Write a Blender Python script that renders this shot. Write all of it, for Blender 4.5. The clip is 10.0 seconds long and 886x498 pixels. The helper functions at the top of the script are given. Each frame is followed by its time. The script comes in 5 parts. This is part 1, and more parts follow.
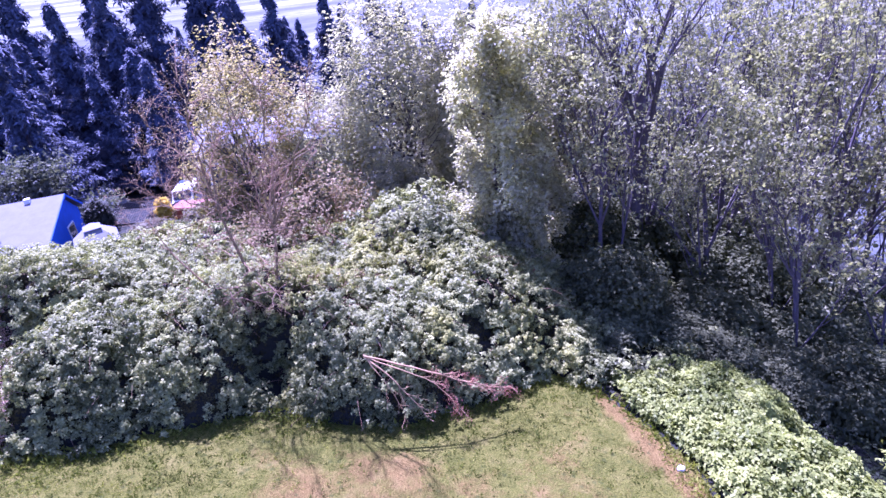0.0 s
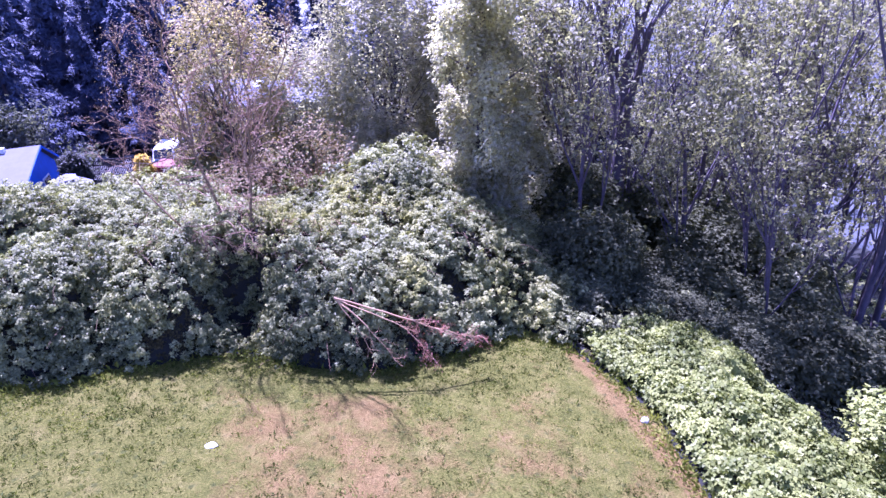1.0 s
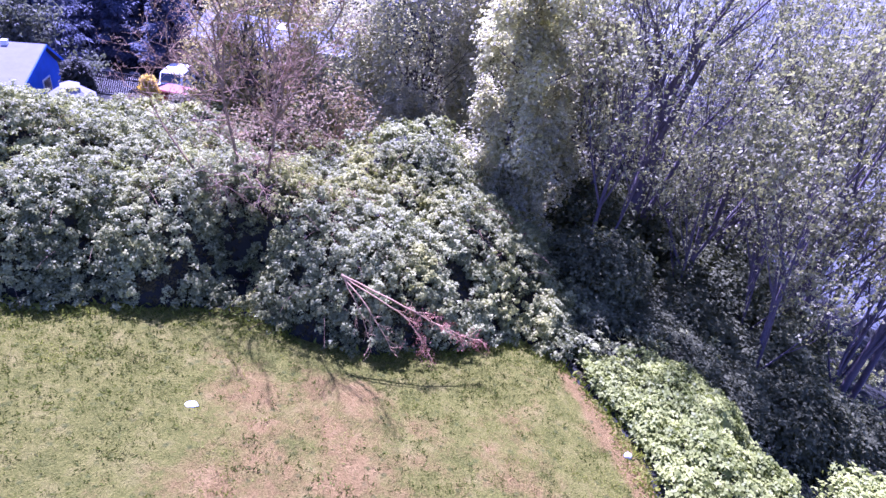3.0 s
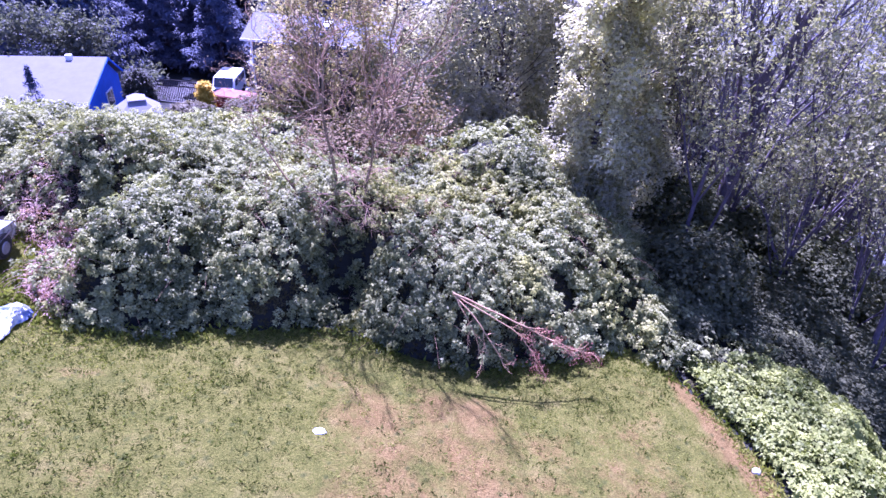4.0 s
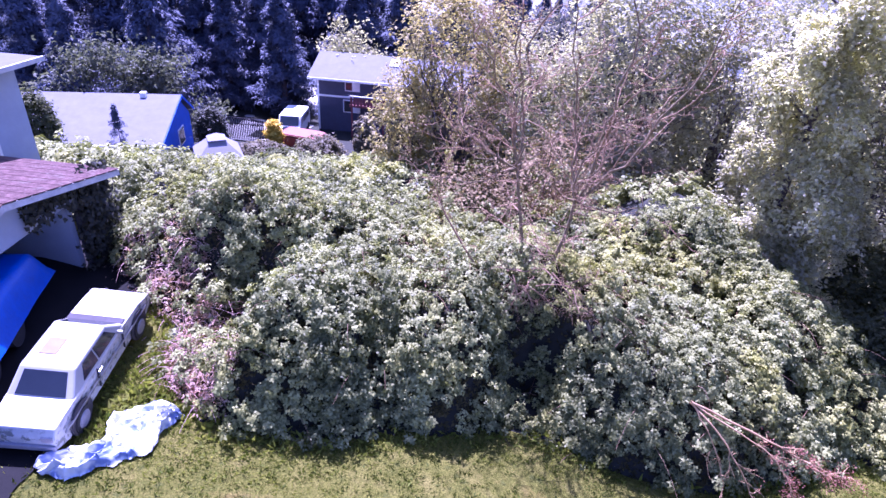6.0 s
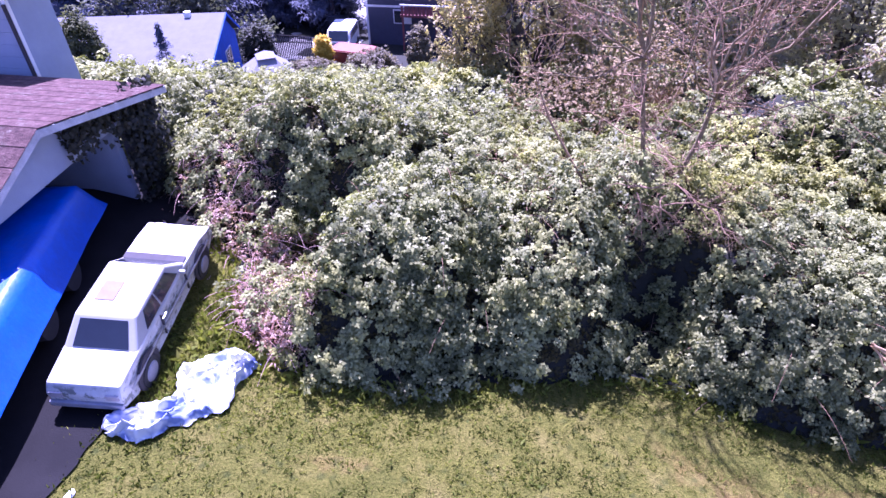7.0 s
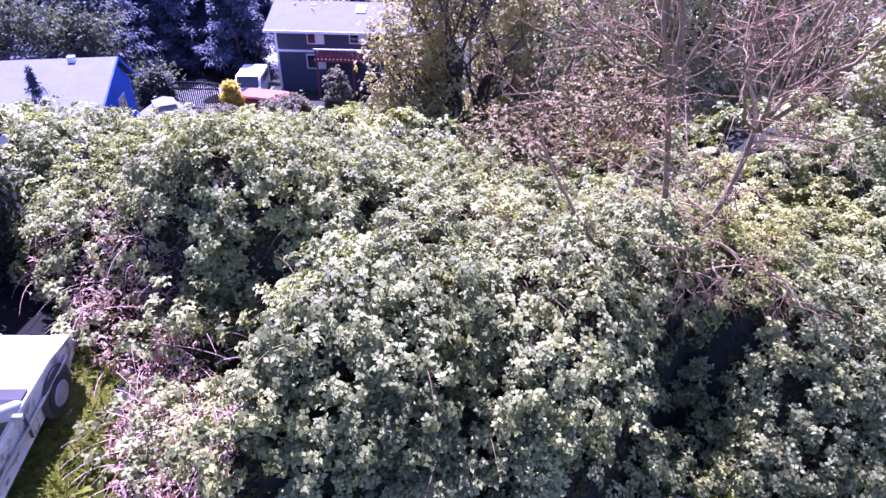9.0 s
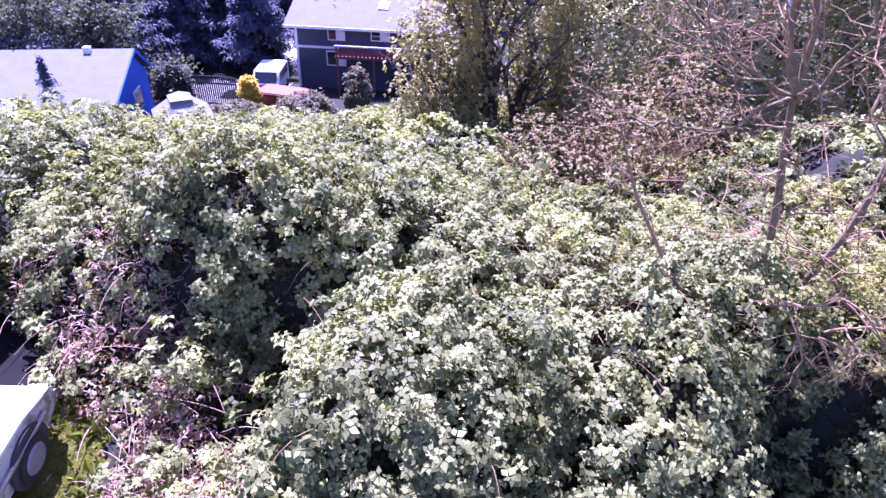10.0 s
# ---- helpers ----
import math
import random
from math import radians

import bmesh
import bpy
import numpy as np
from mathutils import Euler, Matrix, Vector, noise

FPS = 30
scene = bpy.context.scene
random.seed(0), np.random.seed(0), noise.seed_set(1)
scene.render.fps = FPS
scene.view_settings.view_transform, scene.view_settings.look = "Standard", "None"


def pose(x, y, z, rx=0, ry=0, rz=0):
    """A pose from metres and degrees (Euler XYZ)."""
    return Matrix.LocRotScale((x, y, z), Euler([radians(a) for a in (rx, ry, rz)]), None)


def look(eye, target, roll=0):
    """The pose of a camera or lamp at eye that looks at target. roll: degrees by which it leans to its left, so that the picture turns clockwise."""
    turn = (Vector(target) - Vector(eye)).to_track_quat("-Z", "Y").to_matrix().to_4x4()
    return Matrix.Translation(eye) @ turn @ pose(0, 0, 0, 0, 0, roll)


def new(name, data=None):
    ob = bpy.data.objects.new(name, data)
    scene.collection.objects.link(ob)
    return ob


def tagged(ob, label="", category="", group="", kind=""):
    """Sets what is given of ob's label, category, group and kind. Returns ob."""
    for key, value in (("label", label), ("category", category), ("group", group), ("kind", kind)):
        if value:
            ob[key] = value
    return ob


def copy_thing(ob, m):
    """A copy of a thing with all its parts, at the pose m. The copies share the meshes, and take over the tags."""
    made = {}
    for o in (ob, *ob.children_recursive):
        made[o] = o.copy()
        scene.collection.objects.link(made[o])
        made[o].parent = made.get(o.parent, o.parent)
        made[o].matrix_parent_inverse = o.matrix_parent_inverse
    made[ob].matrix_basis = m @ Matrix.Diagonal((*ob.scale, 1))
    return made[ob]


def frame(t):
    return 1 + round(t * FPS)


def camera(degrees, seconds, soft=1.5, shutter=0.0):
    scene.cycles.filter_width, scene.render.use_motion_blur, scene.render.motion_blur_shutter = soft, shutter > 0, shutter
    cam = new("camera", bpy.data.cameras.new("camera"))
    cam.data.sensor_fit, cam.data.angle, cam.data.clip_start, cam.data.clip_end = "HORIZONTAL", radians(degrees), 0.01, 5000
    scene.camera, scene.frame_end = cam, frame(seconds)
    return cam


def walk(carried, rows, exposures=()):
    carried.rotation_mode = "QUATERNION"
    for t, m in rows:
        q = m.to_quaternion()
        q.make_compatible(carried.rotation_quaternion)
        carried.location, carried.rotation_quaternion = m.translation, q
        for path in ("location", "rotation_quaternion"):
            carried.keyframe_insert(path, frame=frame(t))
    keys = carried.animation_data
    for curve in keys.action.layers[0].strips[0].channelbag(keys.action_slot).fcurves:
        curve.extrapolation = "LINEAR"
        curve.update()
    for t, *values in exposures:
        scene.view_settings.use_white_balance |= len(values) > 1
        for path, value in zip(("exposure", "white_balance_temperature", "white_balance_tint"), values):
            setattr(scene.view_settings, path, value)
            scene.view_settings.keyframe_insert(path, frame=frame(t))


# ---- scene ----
cam = camera(74.0, 10.0)
PATH = [
    (0.0, 0.173, -0.29, 9.049, 62.63, 6.26, -1.64),
    (0.5, 0.128, -0.377, 8.553, 58.75, 2.85, -0.2),
    (1.0, 0.334, -0.579, 8.27, 60.73, 3.44, -1.76),
    (1.5, 0.148, -0.484, 8.103, 54.2, -1.57, 2.68),
    (2.0, 0.051, -0.494, 8.034, 55.39, 2.29, -1.65),
    (2.5, -0.078, -0.181, 8.266, 56.11, -2.69, -0.37),
    (2.7, -0.225, -0.103, 8.3, 59.06, -6.43, 0.42),
    (3.8, -1.723, 0.355, 8.642, 56.14, -5.01, 4.85),
    (4.0, -2.18, 0.498, 8.629, 56.87, -3.44, 4.23),
    (4.5, -3.513, 0.806, 8.449, 54.93, 0.35, 3.72),
    (5.0, -4.662, 1.476, 8.451, 55.52, -1.81, 3.49),
    (5.2, -5.018, 1.729, 8.432, 59.83, -2.47, 3.53),
    (6.3, -6.338, 3.144, 7.73, 60.06, -2.29, 8.18),
    (6.5, -6.54, 3.522, 7.506, 56.33, 0.92, 8.19),
    (7.0, -7.034, 4.094, 7.03, 52.2, 0.82, 10.16),
    (7.5, -7.552, 4.7, 6.747, 54.12, 3.43, 7.33),
    (8.0, -7.863, 5.293, 6.352, 59.16, 4.99, 4.34),
    (8.5, -7.887, 5.891, 6.153, 57.6, -1.98, 3.05),
    (9.0, -8.077, 6.471, 5.898, 56.47, -1.07, 1.98),
    (9.5, -8.269, 7.096, 5.617, 52.02, -1.7, 4.27),
    (10.0, -8.608, 7.758, 5.57, 56.34, -1.95, 3.86),
]
walk(cam, [(t, pose(x, y, z, rx, ry, rz)) for t, x, y, z, rx, ry, rz in PATH], [(0.0, 2.1, 4640.0, 70.0), (5.0, 2.1, 4650.0, 70.0), (7.0, 2.08, 4900.0, 65.5), (10.0, 2.12, 4890.0, 66.0)])

# ---- world, sun ----
SUN_AZ = (-0.41, 0.9121)      # horizontal way to the sun
SUN_EL = 60.0
world = bpy.data.worlds.new("sky")
scene.world = world
world.use_nodes = True
wt = world.node_tree
wt.nodes.clear()
w_out = wt.nodes.new("ShaderNodeOutputWorld")
w_bg = wt.nodes.new("ShaderNodeBackground")
w_sky = wt.nodes.new("ShaderNodeTexSky")
w_sky.sky_type = "NISHITA"
w_sky.sun_disc = False
w_sky.sun_elevation = radians(SUN_EL)
w_sky.sun_rotation = math.atan2(SUN_AZ[0], SUN_AZ[1])
w_bg.inputs["Strength"].default_value = 0.07
wt.links.new(w_sky.outputs[0], w_bg.inputs[0])
wt.links.new(w_bg.outputs[0], w_out.inputs[0])
sun_data = bpy.data.lights.new("sun", "SUN")
sun_data.energy, sun_data.angle, sun_data.color = 5.0, radians(0.5), (1.0, 0.95, 0.88)
sun = new("sun", sun_data)
sun_dir = Vector((SUN_AZ[0] * math.cos(radians(SUN_EL)), SUN_AZ[1] * math.cos(radians(SUN_EL)), math.sin(radians(SUN_EL))))
sun.matrix_world = look(tuple(sun_dir * 60), (0, 0, 0))

# ---- materials ----


def nodes_of(name):
    m = bpy.data.materials.new(name)
    m.use_nodes = True
    nt = m.node_tree
    return m, nt, nt.nodes["Principled BSDF"]


def noise_node(nt, scale, detail=4.0, rough=0.6, coord=None):
    n = nt.nodes.new("ShaderNodeTexNoise")
    n.inputs["Scale"].default_value, n.inputs["Detail"].default_value, n.inputs["Roughness"].default_value = scale, detail, rough
    if coord is not None:
        nt.links.new(coord, n.inputs["Vector"])
    return n.outputs["Fac"]


def ramp(nt, fac, stops):
    r = nt.nodes.new("ShaderNodeValToRGB")
    el = r.color_ramp.elements
    while len(el) < len(stops):
        el.new(0.5)
    for e, (p, c) in zip(el, stops):
        e.position, e.color = p, (*c, 1)
    nt.links.new(fac, r.inputs[0])
    return r.outputs[0]


def mix(nt, fac, a, b, mode="MIX"):
    n = nt.nodes.new("ShaderNodeMix")
    n.data_type, n.blend_type = "RGBA", mode
    for sock, v in ((n.inputs[0], fac), (n.inputs[6], a), (n.inputs[7], b)):
        if isinstance(v, (int, float)):
            sock.default_value = v
        elif isinstance(v, tuple):
            sock.default_value = (*v, 1)
        else:
            nt.links.new(v, sock)
    return n.outputs[2]


def bump(nt, bsdf, height, strength, dist=0.02):
    b = nt.nodes.new("ShaderNodeBump")
    b.inputs["Strength"].default_value, b.inputs["Distance"].default_value = strength, dist
    nt.links.new(height, b.inputs["Height"])
    nt.links.new(b.outputs[0], bsdf.inputs["Normal"])


def coords(nt):
    return nt.nodes.new("ShaderNodeTexCoord").outputs["Object"]


def plain(name, col, rough=0.6, metal=0.0, var=0.25, scale=6.0, bumpy=0.15, fine=60.0):
    """A painted or natural surface with stains and grain."""
    m, nt, b = nodes_of(name)
    co = coords(nt)
    dark = tuple(c * (1 - var) for c in col)
    lite = tuple(min(1, c * (1 + var * 0.6)) for c in col)
    c1 = ramp(nt, noise_node(nt, scale, 5, 0.65, co), [(0.3, dark), (0.7, lite)])
    fn = noise_node(nt, fine, 3, 0.6, co)
    c2 = mix(nt, 0.25, c1, ramp(nt, fn, [(0.35, dark), (0.65, lite)]))
    nt.links.new(c2, b.inputs["Base Color"])
    b.inputs["Roughness"].default_value, b.inputs["Metallic"].default_value = rough, metal
    if bumpy:
        bump(nt, b, fn, bumpy)
    return m


def leafy(name, cols, rough=0.42, trans=0.35, spec=0.5, fresh=None):
    """Leaves: colour varies leaf by leaf, some light passes through; fresh is the tone of younger patches."""
    m, nt, b = nodes_of(name)
    g = nt.nodes.new("ShaderNodeNewGeometry")
    n = len(cols)
    c = ramp(nt, g.outputs["Random Per Island"], [(i / max(1, n - 1), col) for i, col in enumerate(cols)])
    patch = noise_node(nt, 0.9, 3, 0.6, g.outputs["Position"])
    c = mix(nt, 0.5, c, ramp(nt, patch, [(0.35, tuple(0.65 * v for v in cols[0])), (0.65, tuple(min(1, 1.1 * v) for v in cols[-1]))]))
    if fresh:
        sep = nt.nodes.new("ShaderNodeSeparateXYZ")
        nt.links.new(g.outputs["Position"], sep.inputs[0])
        near = math_node(nt, "ABSOLUTE", math_node(nt, "ADD", sep.outputs[0], 4.4))
        along = math_node(nt, "MULTIPLY", math_node(nt, "SUBTRACT", 1.0, math_node(nt, "MULTIPLY", near, 0.4), True), 0.09)
        young = ramp(nt, math_node(nt, "ADD", noise_node(nt, 0.42, 5, 0.65, g.outputs["Position"]), along), [(0.52, (0, 0, 0)), (0.66, (0.85, 0.85, 0.85))])
        c = mix(nt, young, c, mix(nt, 1.0, c, fresh, "MULTIPLY"))
    nt.links.new(c, b.inputs["Base Color"])
    b.inputs["Roughness"].default_value = rough
    b.inputs["Specular IOR Level"].default_value = spec
    t = nt.nodes.new("ShaderNodeBsdfTranslucent")
    tc = mix(nt, 1.0, c, (1.25, 1.3, 0.7), "MULTIPLY")
    nt.links.new(tc, t.inputs["Color"])
    s = nt.nodes.new("ShaderNodeMixShader")
    s.inputs[0].default_value = trans
    nt.links.new(b.outputs[0], s.inputs[1])
    nt.links.new(t.outputs[0], s.inputs[2])
    nt.links.new(s.outputs[0], nt.nodes["Material Output"].inputs["Surface"])
    return m


def math_node(nt, op, a, b=None, clamp=False):
    n = nt.nodes.new("ShaderNodeMath")
    n.operation, n.use_clamp = op, clamp
    for sock, v in zip(n.inputs, (a, b)):
        if v is None:
            continue
        if isinstance(v, (int, float)):
            sock.default_value = v
        else:
            nt.links.new(v, sock)
    return n.outputs[0]


def lawn_material():
    """Patchy spring lawn: lush near the brambles, worn tan and reddish patches, dark specks of clover and soil."""
    m, nt, b = nodes_of("lawn_grass")
    co = coords(nt)
    at = nt.nodes.new("ShaderNodeAttribute")
    at.attribute_name = "wear"
    big = noise_node(nt, 0.55, 7, 0.74, co)
    mid = noise_node(nt, 1.7, 6, 0.7, co)
    clod = noise_node(nt, 6.5, 4, 0.7, co)
    fine = noise_node(nt, 26.0, 5, 0.75, co)
    green = ramp(nt, mid, [(0.3, (0.07, 0.09, 0.010)), (0.5, (0.165, 0.17, 0.024)), (0.72, (0.285, 0.25, 0.064))])
    dry = ramp(nt, mid, [(0.28, (0.16, 0.102, 0.026)), (0.5, (0.262, 0.162, 0.046)), (0.72, (0.37, 0.25, 0.085))])
    soil = ramp(nt, clod, [(0.3, (0.17, 0.10, 0.026)), (0.7, (0.33, 0.215, 0.068))])
    level = math_node(nt, "ADD", big, at.outputs["Fac"])
    mask = ramp(nt, level, [(0.49, (0, 0, 0)), (0.66, (0.92, 0.92, 0.92))])
    bare = ramp(nt, math_node(nt, "ADD", level, math_node(nt, "MULTIPLY", clod, 0.35)), [(0.88, (0, 0, 0)), (0.98, (0.75, 0.75, 0.75))])
    c = mix(nt, mask, green, dry)
    c = mix(nt, bare, c, soil)
    c = mix(nt, 0.42, c, mix(nt, mask, ramp(nt, fine, [(0.36, (0.028, 0.036, 0.006)), (0.62, (0.25, 0.222, 0.052))]), ramp(nt, fine, [(0.36, (0.07, 0.052, 0.014)), (0.62, (0.32, 0.24, 0.08))])))
    vor = nt.nodes.new("ShaderNodeTexVoronoi")
    vor.inputs["Scale"].default_value = 4.2
    nt.links.new(mix(nt, 0.12, co, noise_node(nt, 5.0, 3, 0.6, co)), vor.inputs["Vector"])
    spots = ramp(nt, vor.outputs["Distance"], [(0.10, (1, 1, 1)), (0.26, (0, 0, 0))])
    c = mix(nt, mix(nt, 0.55, (0, 0, 0), spots), c, (0.055, 0.075, 0.018))
    nt.links.new(c, b.inputs["Base Color"])
    b.inputs["Roughness"].default_value = 0.95
    b.inputs["Specular IOR Level"].default_value = 0.1
    bump(nt, b, mix(nt, 0.5, fine, mix(nt, 0.5, clod, noise_node(nt, 4.5, 5, 0.7, co))), 1.0, 0.2)
    return m


M_LAWN = lawn_material()
# bare soil, and the near-black stand-in for shade between leaves
M_SOILSHADE = plain("soil_and_gap_shade", (0.014, 0.015, 0.009), 0.95, var=0.5, scale=3, bumpy=0.6, fine=25)
M_BRAMBLE = leafy("bramble_leaf", [(0.04, 0.052, 0.017), (0.125, 0.143, 0.05), (0.255, 0.272, 0.105), (0.41, 0.415, 0.175)], 0.5, 0.26, 0.16, (1.14, 1.07, 0.66))
M_HEDGE = leafy("hedge_leaf", [(0.075, 0.10, 0.014), (0.20, 0.235, 0.042), (0.40, 0.42, 0.115)], 0.55, 0.3, 0.2)
# ivy base colour raised to stand for sunlight on the backlit side
M_IVY = leafy("sunlit_ivy_leaf", [(0.28, 0.27, 0.17), (0.5, 0.475, 0.335), (0.72, 0.685, 0.52)], 0.6, 0.6, 0.12)
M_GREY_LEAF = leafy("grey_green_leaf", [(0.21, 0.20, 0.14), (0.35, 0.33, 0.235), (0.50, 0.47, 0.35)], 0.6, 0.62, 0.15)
M_SPRING = leafy("spring_leaf", [(0.10, 0.104, 0.048), (0.21, 0.207, 0.10), (0.40, 0.39, 0.225)], 0.5, 0.42, 0.25)
M_OLIVE = leafy("olive_leaf", [(0.2, 0.165, 0.065), (0.36, 0.30, 0.12), (0.53, 0.455, 0.22)], 0.55, 0.45, 0.2)
M_BUD = leafy("pink_bud_leaf", [(0.36, 0.25, 0.16), (0.48, 0.37, 0.25), (0.58, 0.48, 0.35)], 0.6, 0.35, 0.15)
M_DEAD = leafy("dead_pink_leaf", [(0.34, 0.15, 0.115), (0.50, 0.32, 0.24), (0.64, 0.50, 0.40)], 0.7, 0.3, 0.2)
# needles lightened towards blue, valley haze put into the base colour
M_CONIFER = leafy("hazed_conifer_needle", [(0.05, 0.058, 0.098), (0.08, 0.09, 0.145), (0.12, 0.13, 0.18)], 0.7, 0.15, 0.2)
# low base colour that carries some of the shade under the wood
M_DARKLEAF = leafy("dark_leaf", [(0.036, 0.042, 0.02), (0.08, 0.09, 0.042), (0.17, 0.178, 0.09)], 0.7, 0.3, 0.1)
M_TWIG = leafy("twig_bud", [(0.18, 0.13, 0.06), (0.26, 0.19, 0.09), (0.36, 0.28, 0.15)], 0.7, 0.3, 0.15)
M_BARK = plain("grey_bark", (0.08, 0.065, 0.055), 0.9, var=0.4, scale=9, bumpy=0.6, fine=40)
M_PINKBARK = plain("pink_brown_bark", (0.31, 0.19, 0.105), 0.85, var=0.35, scale=9, bumpy=0.4, fine=40)
M_DARKBARK = plain("dark_bark", (0.10, 0.08, 0.10), 0.9, var=0.4, scale=9, bumpy=0.6, fine=40)
M_ASPHALT = plain("driveway", (0.011, 0.0105, 0.011), 0.9, var=0.35, scale=1.5, bumpy=0.4)
M_ASPHALT.node_tree.nodes["Principled BSDF"].inputs["Specular IOR Level"].default_value = 0.12


def far_land_material():
    """Fields, woods and pale roads across the valley, in long bands with haze tinted in."""
    m, nt, b = nodes_of("far_land")
    st = nt.nodes.new("ShaderNodeMapping")
    st.inputs["Scale"].default_value = (0.35, 1.0, 1.0)
    st.inputs["Rotation"].default_value = (0, 0, 0.5)
    nt.links.new(coords(nt), st.inputs[0])
    band = noise_node(nt, 0.022, 4, 0.55, st.outputs[0])
    wood = noise_node(nt, 0.16, 5, 0.7, coords(nt))
    c = ramp(nt, band, [(0.36, (0.035, 0.04, 0.045)), (0.46, (0.075, 0.08, 0.075)), (0.54, (0.12, 0.125, 0.105)), (0.60, (0.24, 0.24, 0.25)), (0.68, (0.16, 0.155, 0.12))])
    c = mix(nt, 0.5, c, mix(nt, 1.0, c, ramp(nt, wood, [(0.38, (0.25, 0.27, 0.3)), (0.6, (1.2, 1.2, 1.2))]), "MULTIPLY"))
    nt.links.new(c, b.inputs["Base Color"])
    b.inputs["Roughness"].default_value = 0.95
    return m


M_FARLAND = far_land_material()

# ---- mesh helpers ----


def fast_mesh(name, verts, faces):
    """A mesh from arrays: verts (n, 3), faces (m, k)."""
    me = bpy.data.meshes.new(name)
    verts, faces = np.asarray(verts, np.float32), np.asarray(faces, np.int32)
    k = faces.shape[1]
    me.vertices.add(len(verts))
    me.vertices.foreach_set("co", verts.ravel())
    me.loops.add(faces.size)
    me.loops.foreach_set("vertex_index", faces.ravel())
    me.polygons.add(len(faces))
    me.polygons.foreach_set("loop_start", np.arange(0, faces.size, k, dtype=np.int32))
    me.update(calc_edges=True)
    return me


def put(name, me, mat, parent=None, label=""):
    ob = new(name, me)
    if mat is not None:
        me.materials.append(mat)
    if parent is not None:
        ob.parent = parent
    if label:
        ob["label"] = label
    return ob


def part(name, bm, mat, parent, label=""):
    me = bpy.data.meshes.new(name)
    bm.to_mesh(me)
    bm.free()
    return put(name, me, mat, parent, label)


def thing(name, at=(0, 0, 0), rz=0.0, tilt=None):
    """An Empty at a thing's base."""
    ob = new(name)
    ob.empty_display_size = 0.2
    ob.matrix_basis = tilt if tilt is not None else pose(*at, 0, 0, rz)
    return ob


def box(bm, lo, hi, bevel=0.0):
    r = bmesh.ops.create_cube(bm, size=1)
    lo, hi = Vector(lo), Vector(hi)
    for v in r["verts"]:
        v.co = Vector([(lo[i] + hi[i]) / 2 + v.co[i] * (hi[i] - lo[i]) for i in range(3)])
    if bevel:
        es = list({e for v in r["verts"] for e in v.link_edges})
        bmesh.ops.bevel(bm, geom=es, offset=bevel, segments=2, affect="EDGES", profile=0.6)
    return bm


def boxed(lo, hi, bevel=0.0):
    return box(bmesh.new(), lo, hi, bevel)


def prism(bm, pts, a, b, axis):
    """A closed outline of (u, v) points pushed from a to b along an axis."""
    def at3(u, v, w):
        return {"x": (w, u, v), "y": (u, w, v), "z": (u, v, w)}[axis]
    va = [bm.verts.new(at3(u, v, a)) for u, v in pts]
    vb = [bm.verts.new(at3(u, v, b)) for u, v in pts]
    n = len(pts)
    bm.faces.new(va)
    bm.faces.new(vb[::-1])
    for i in range(n):
        bm.faces.new((va[i], vb[i], vb[(i + 1) % n], va[(i + 1) % n]))
    bmesh.ops.recalc_face_normals(bm, faces=bm.faces[:])
    return bm


def tube_arrays(paths, sides=6):
    """Tapered limbs: each path is a list of (point, radius)."""
    V, F, n = [], [], 0
    for path in paths:
        P = np.array([p for p, _ in path], float)
        rad = np.array([r for _, r in path], float)
        d = np.gradient(P, axis=0)
        d /= np.linalg.norm(d, axis=1)[:, None] + 1e-9
        ref = np.array([1.0, 0.13, 0.07]) if abs(d[0][0]) < 0.9 else np.array([0.0, 1.0, 0.1])
        u = np.cross(d, ref)
        u /= np.linalg.norm(u, axis=1)[:, None] + 1e-9
        w = np.cross(d, u)
        a = np.linspace(0, 2 * np.pi, sides, endpoint=False)
        ring = P[:, None] + rad[:, None, None] * (np.cos(a)[None, :, None] * u[:, None] + np.sin(a)[None, :, None] * w[:, None])
        V.append(ring.reshape(-1, 3))
        i = np.arange(len(P) - 1)[:, None] * sides
        j = np.arange(sides)[None]
        k = (j + 1) % sides
        F.append(np.stack([n + i + j, n + i + k, n + i + sides + k, n + i + sides + j], -1).reshape(-1, 4))
        n += len(P) * sides
    return np.concatenate(V), np.concatenate(F)


LEAFLETS = {
    3: [(0.0, 1.0), (1.35, 0.85), (-1.35, 0.85)],
    1: [(0.0, 1.0)],
    2: [(0.5, 1.0), (-0.6, 0.9)],
}


def leaf_arrays(pos, nrm, size, rng, leaflets=3, width=0.62, droop=0.25, tilt=0.6):
    """Folded leaf blades, some to a leaf, facing about along nrm."""
    pos, nrm, size = np.asarray(pos, float), np.asarray(nrm, float), np.asarray(size, float)
    n = len(pos)
    z = nrm + rng.normal(0, tilt, (n, 3))
    z /= np.linalg.norm(z, axis=1)[:, None] + 1e-9
    t = rng.normal(0, 1, (n, 3))
    x = np.cross(t, z)
    x /= np.linalg.norm(x, axis=1)[:, None] + 1e-9
    y = np.cross(z, x)
    V = []
    for ang, ln in LEAFLETS[leaflets]:
        c, s = math.cos(ang), math.sin(ang)
        dx, dy = c * y + s * x, c * x - s * y
        base = pos + dx * (size * 0.12)[:, None]
        L = (size * ln)[:, None]
        w = L * width * 0.5
        side1 = base + dx * L * 0.42 + dy * w + z * L * 0.1
        side2 = base + dx * L * 0.42 - dy * w + z * L * 0.1
        tip = base + dx * L - z * L * droop
        V.append(np.stack([base, side1, tip, side2], 1))
    V = np.stack(V, 1).reshape(-1, 3)
    F = np.arange(len(V), dtype=np.int32).reshape(-1, 4)
    return V, F


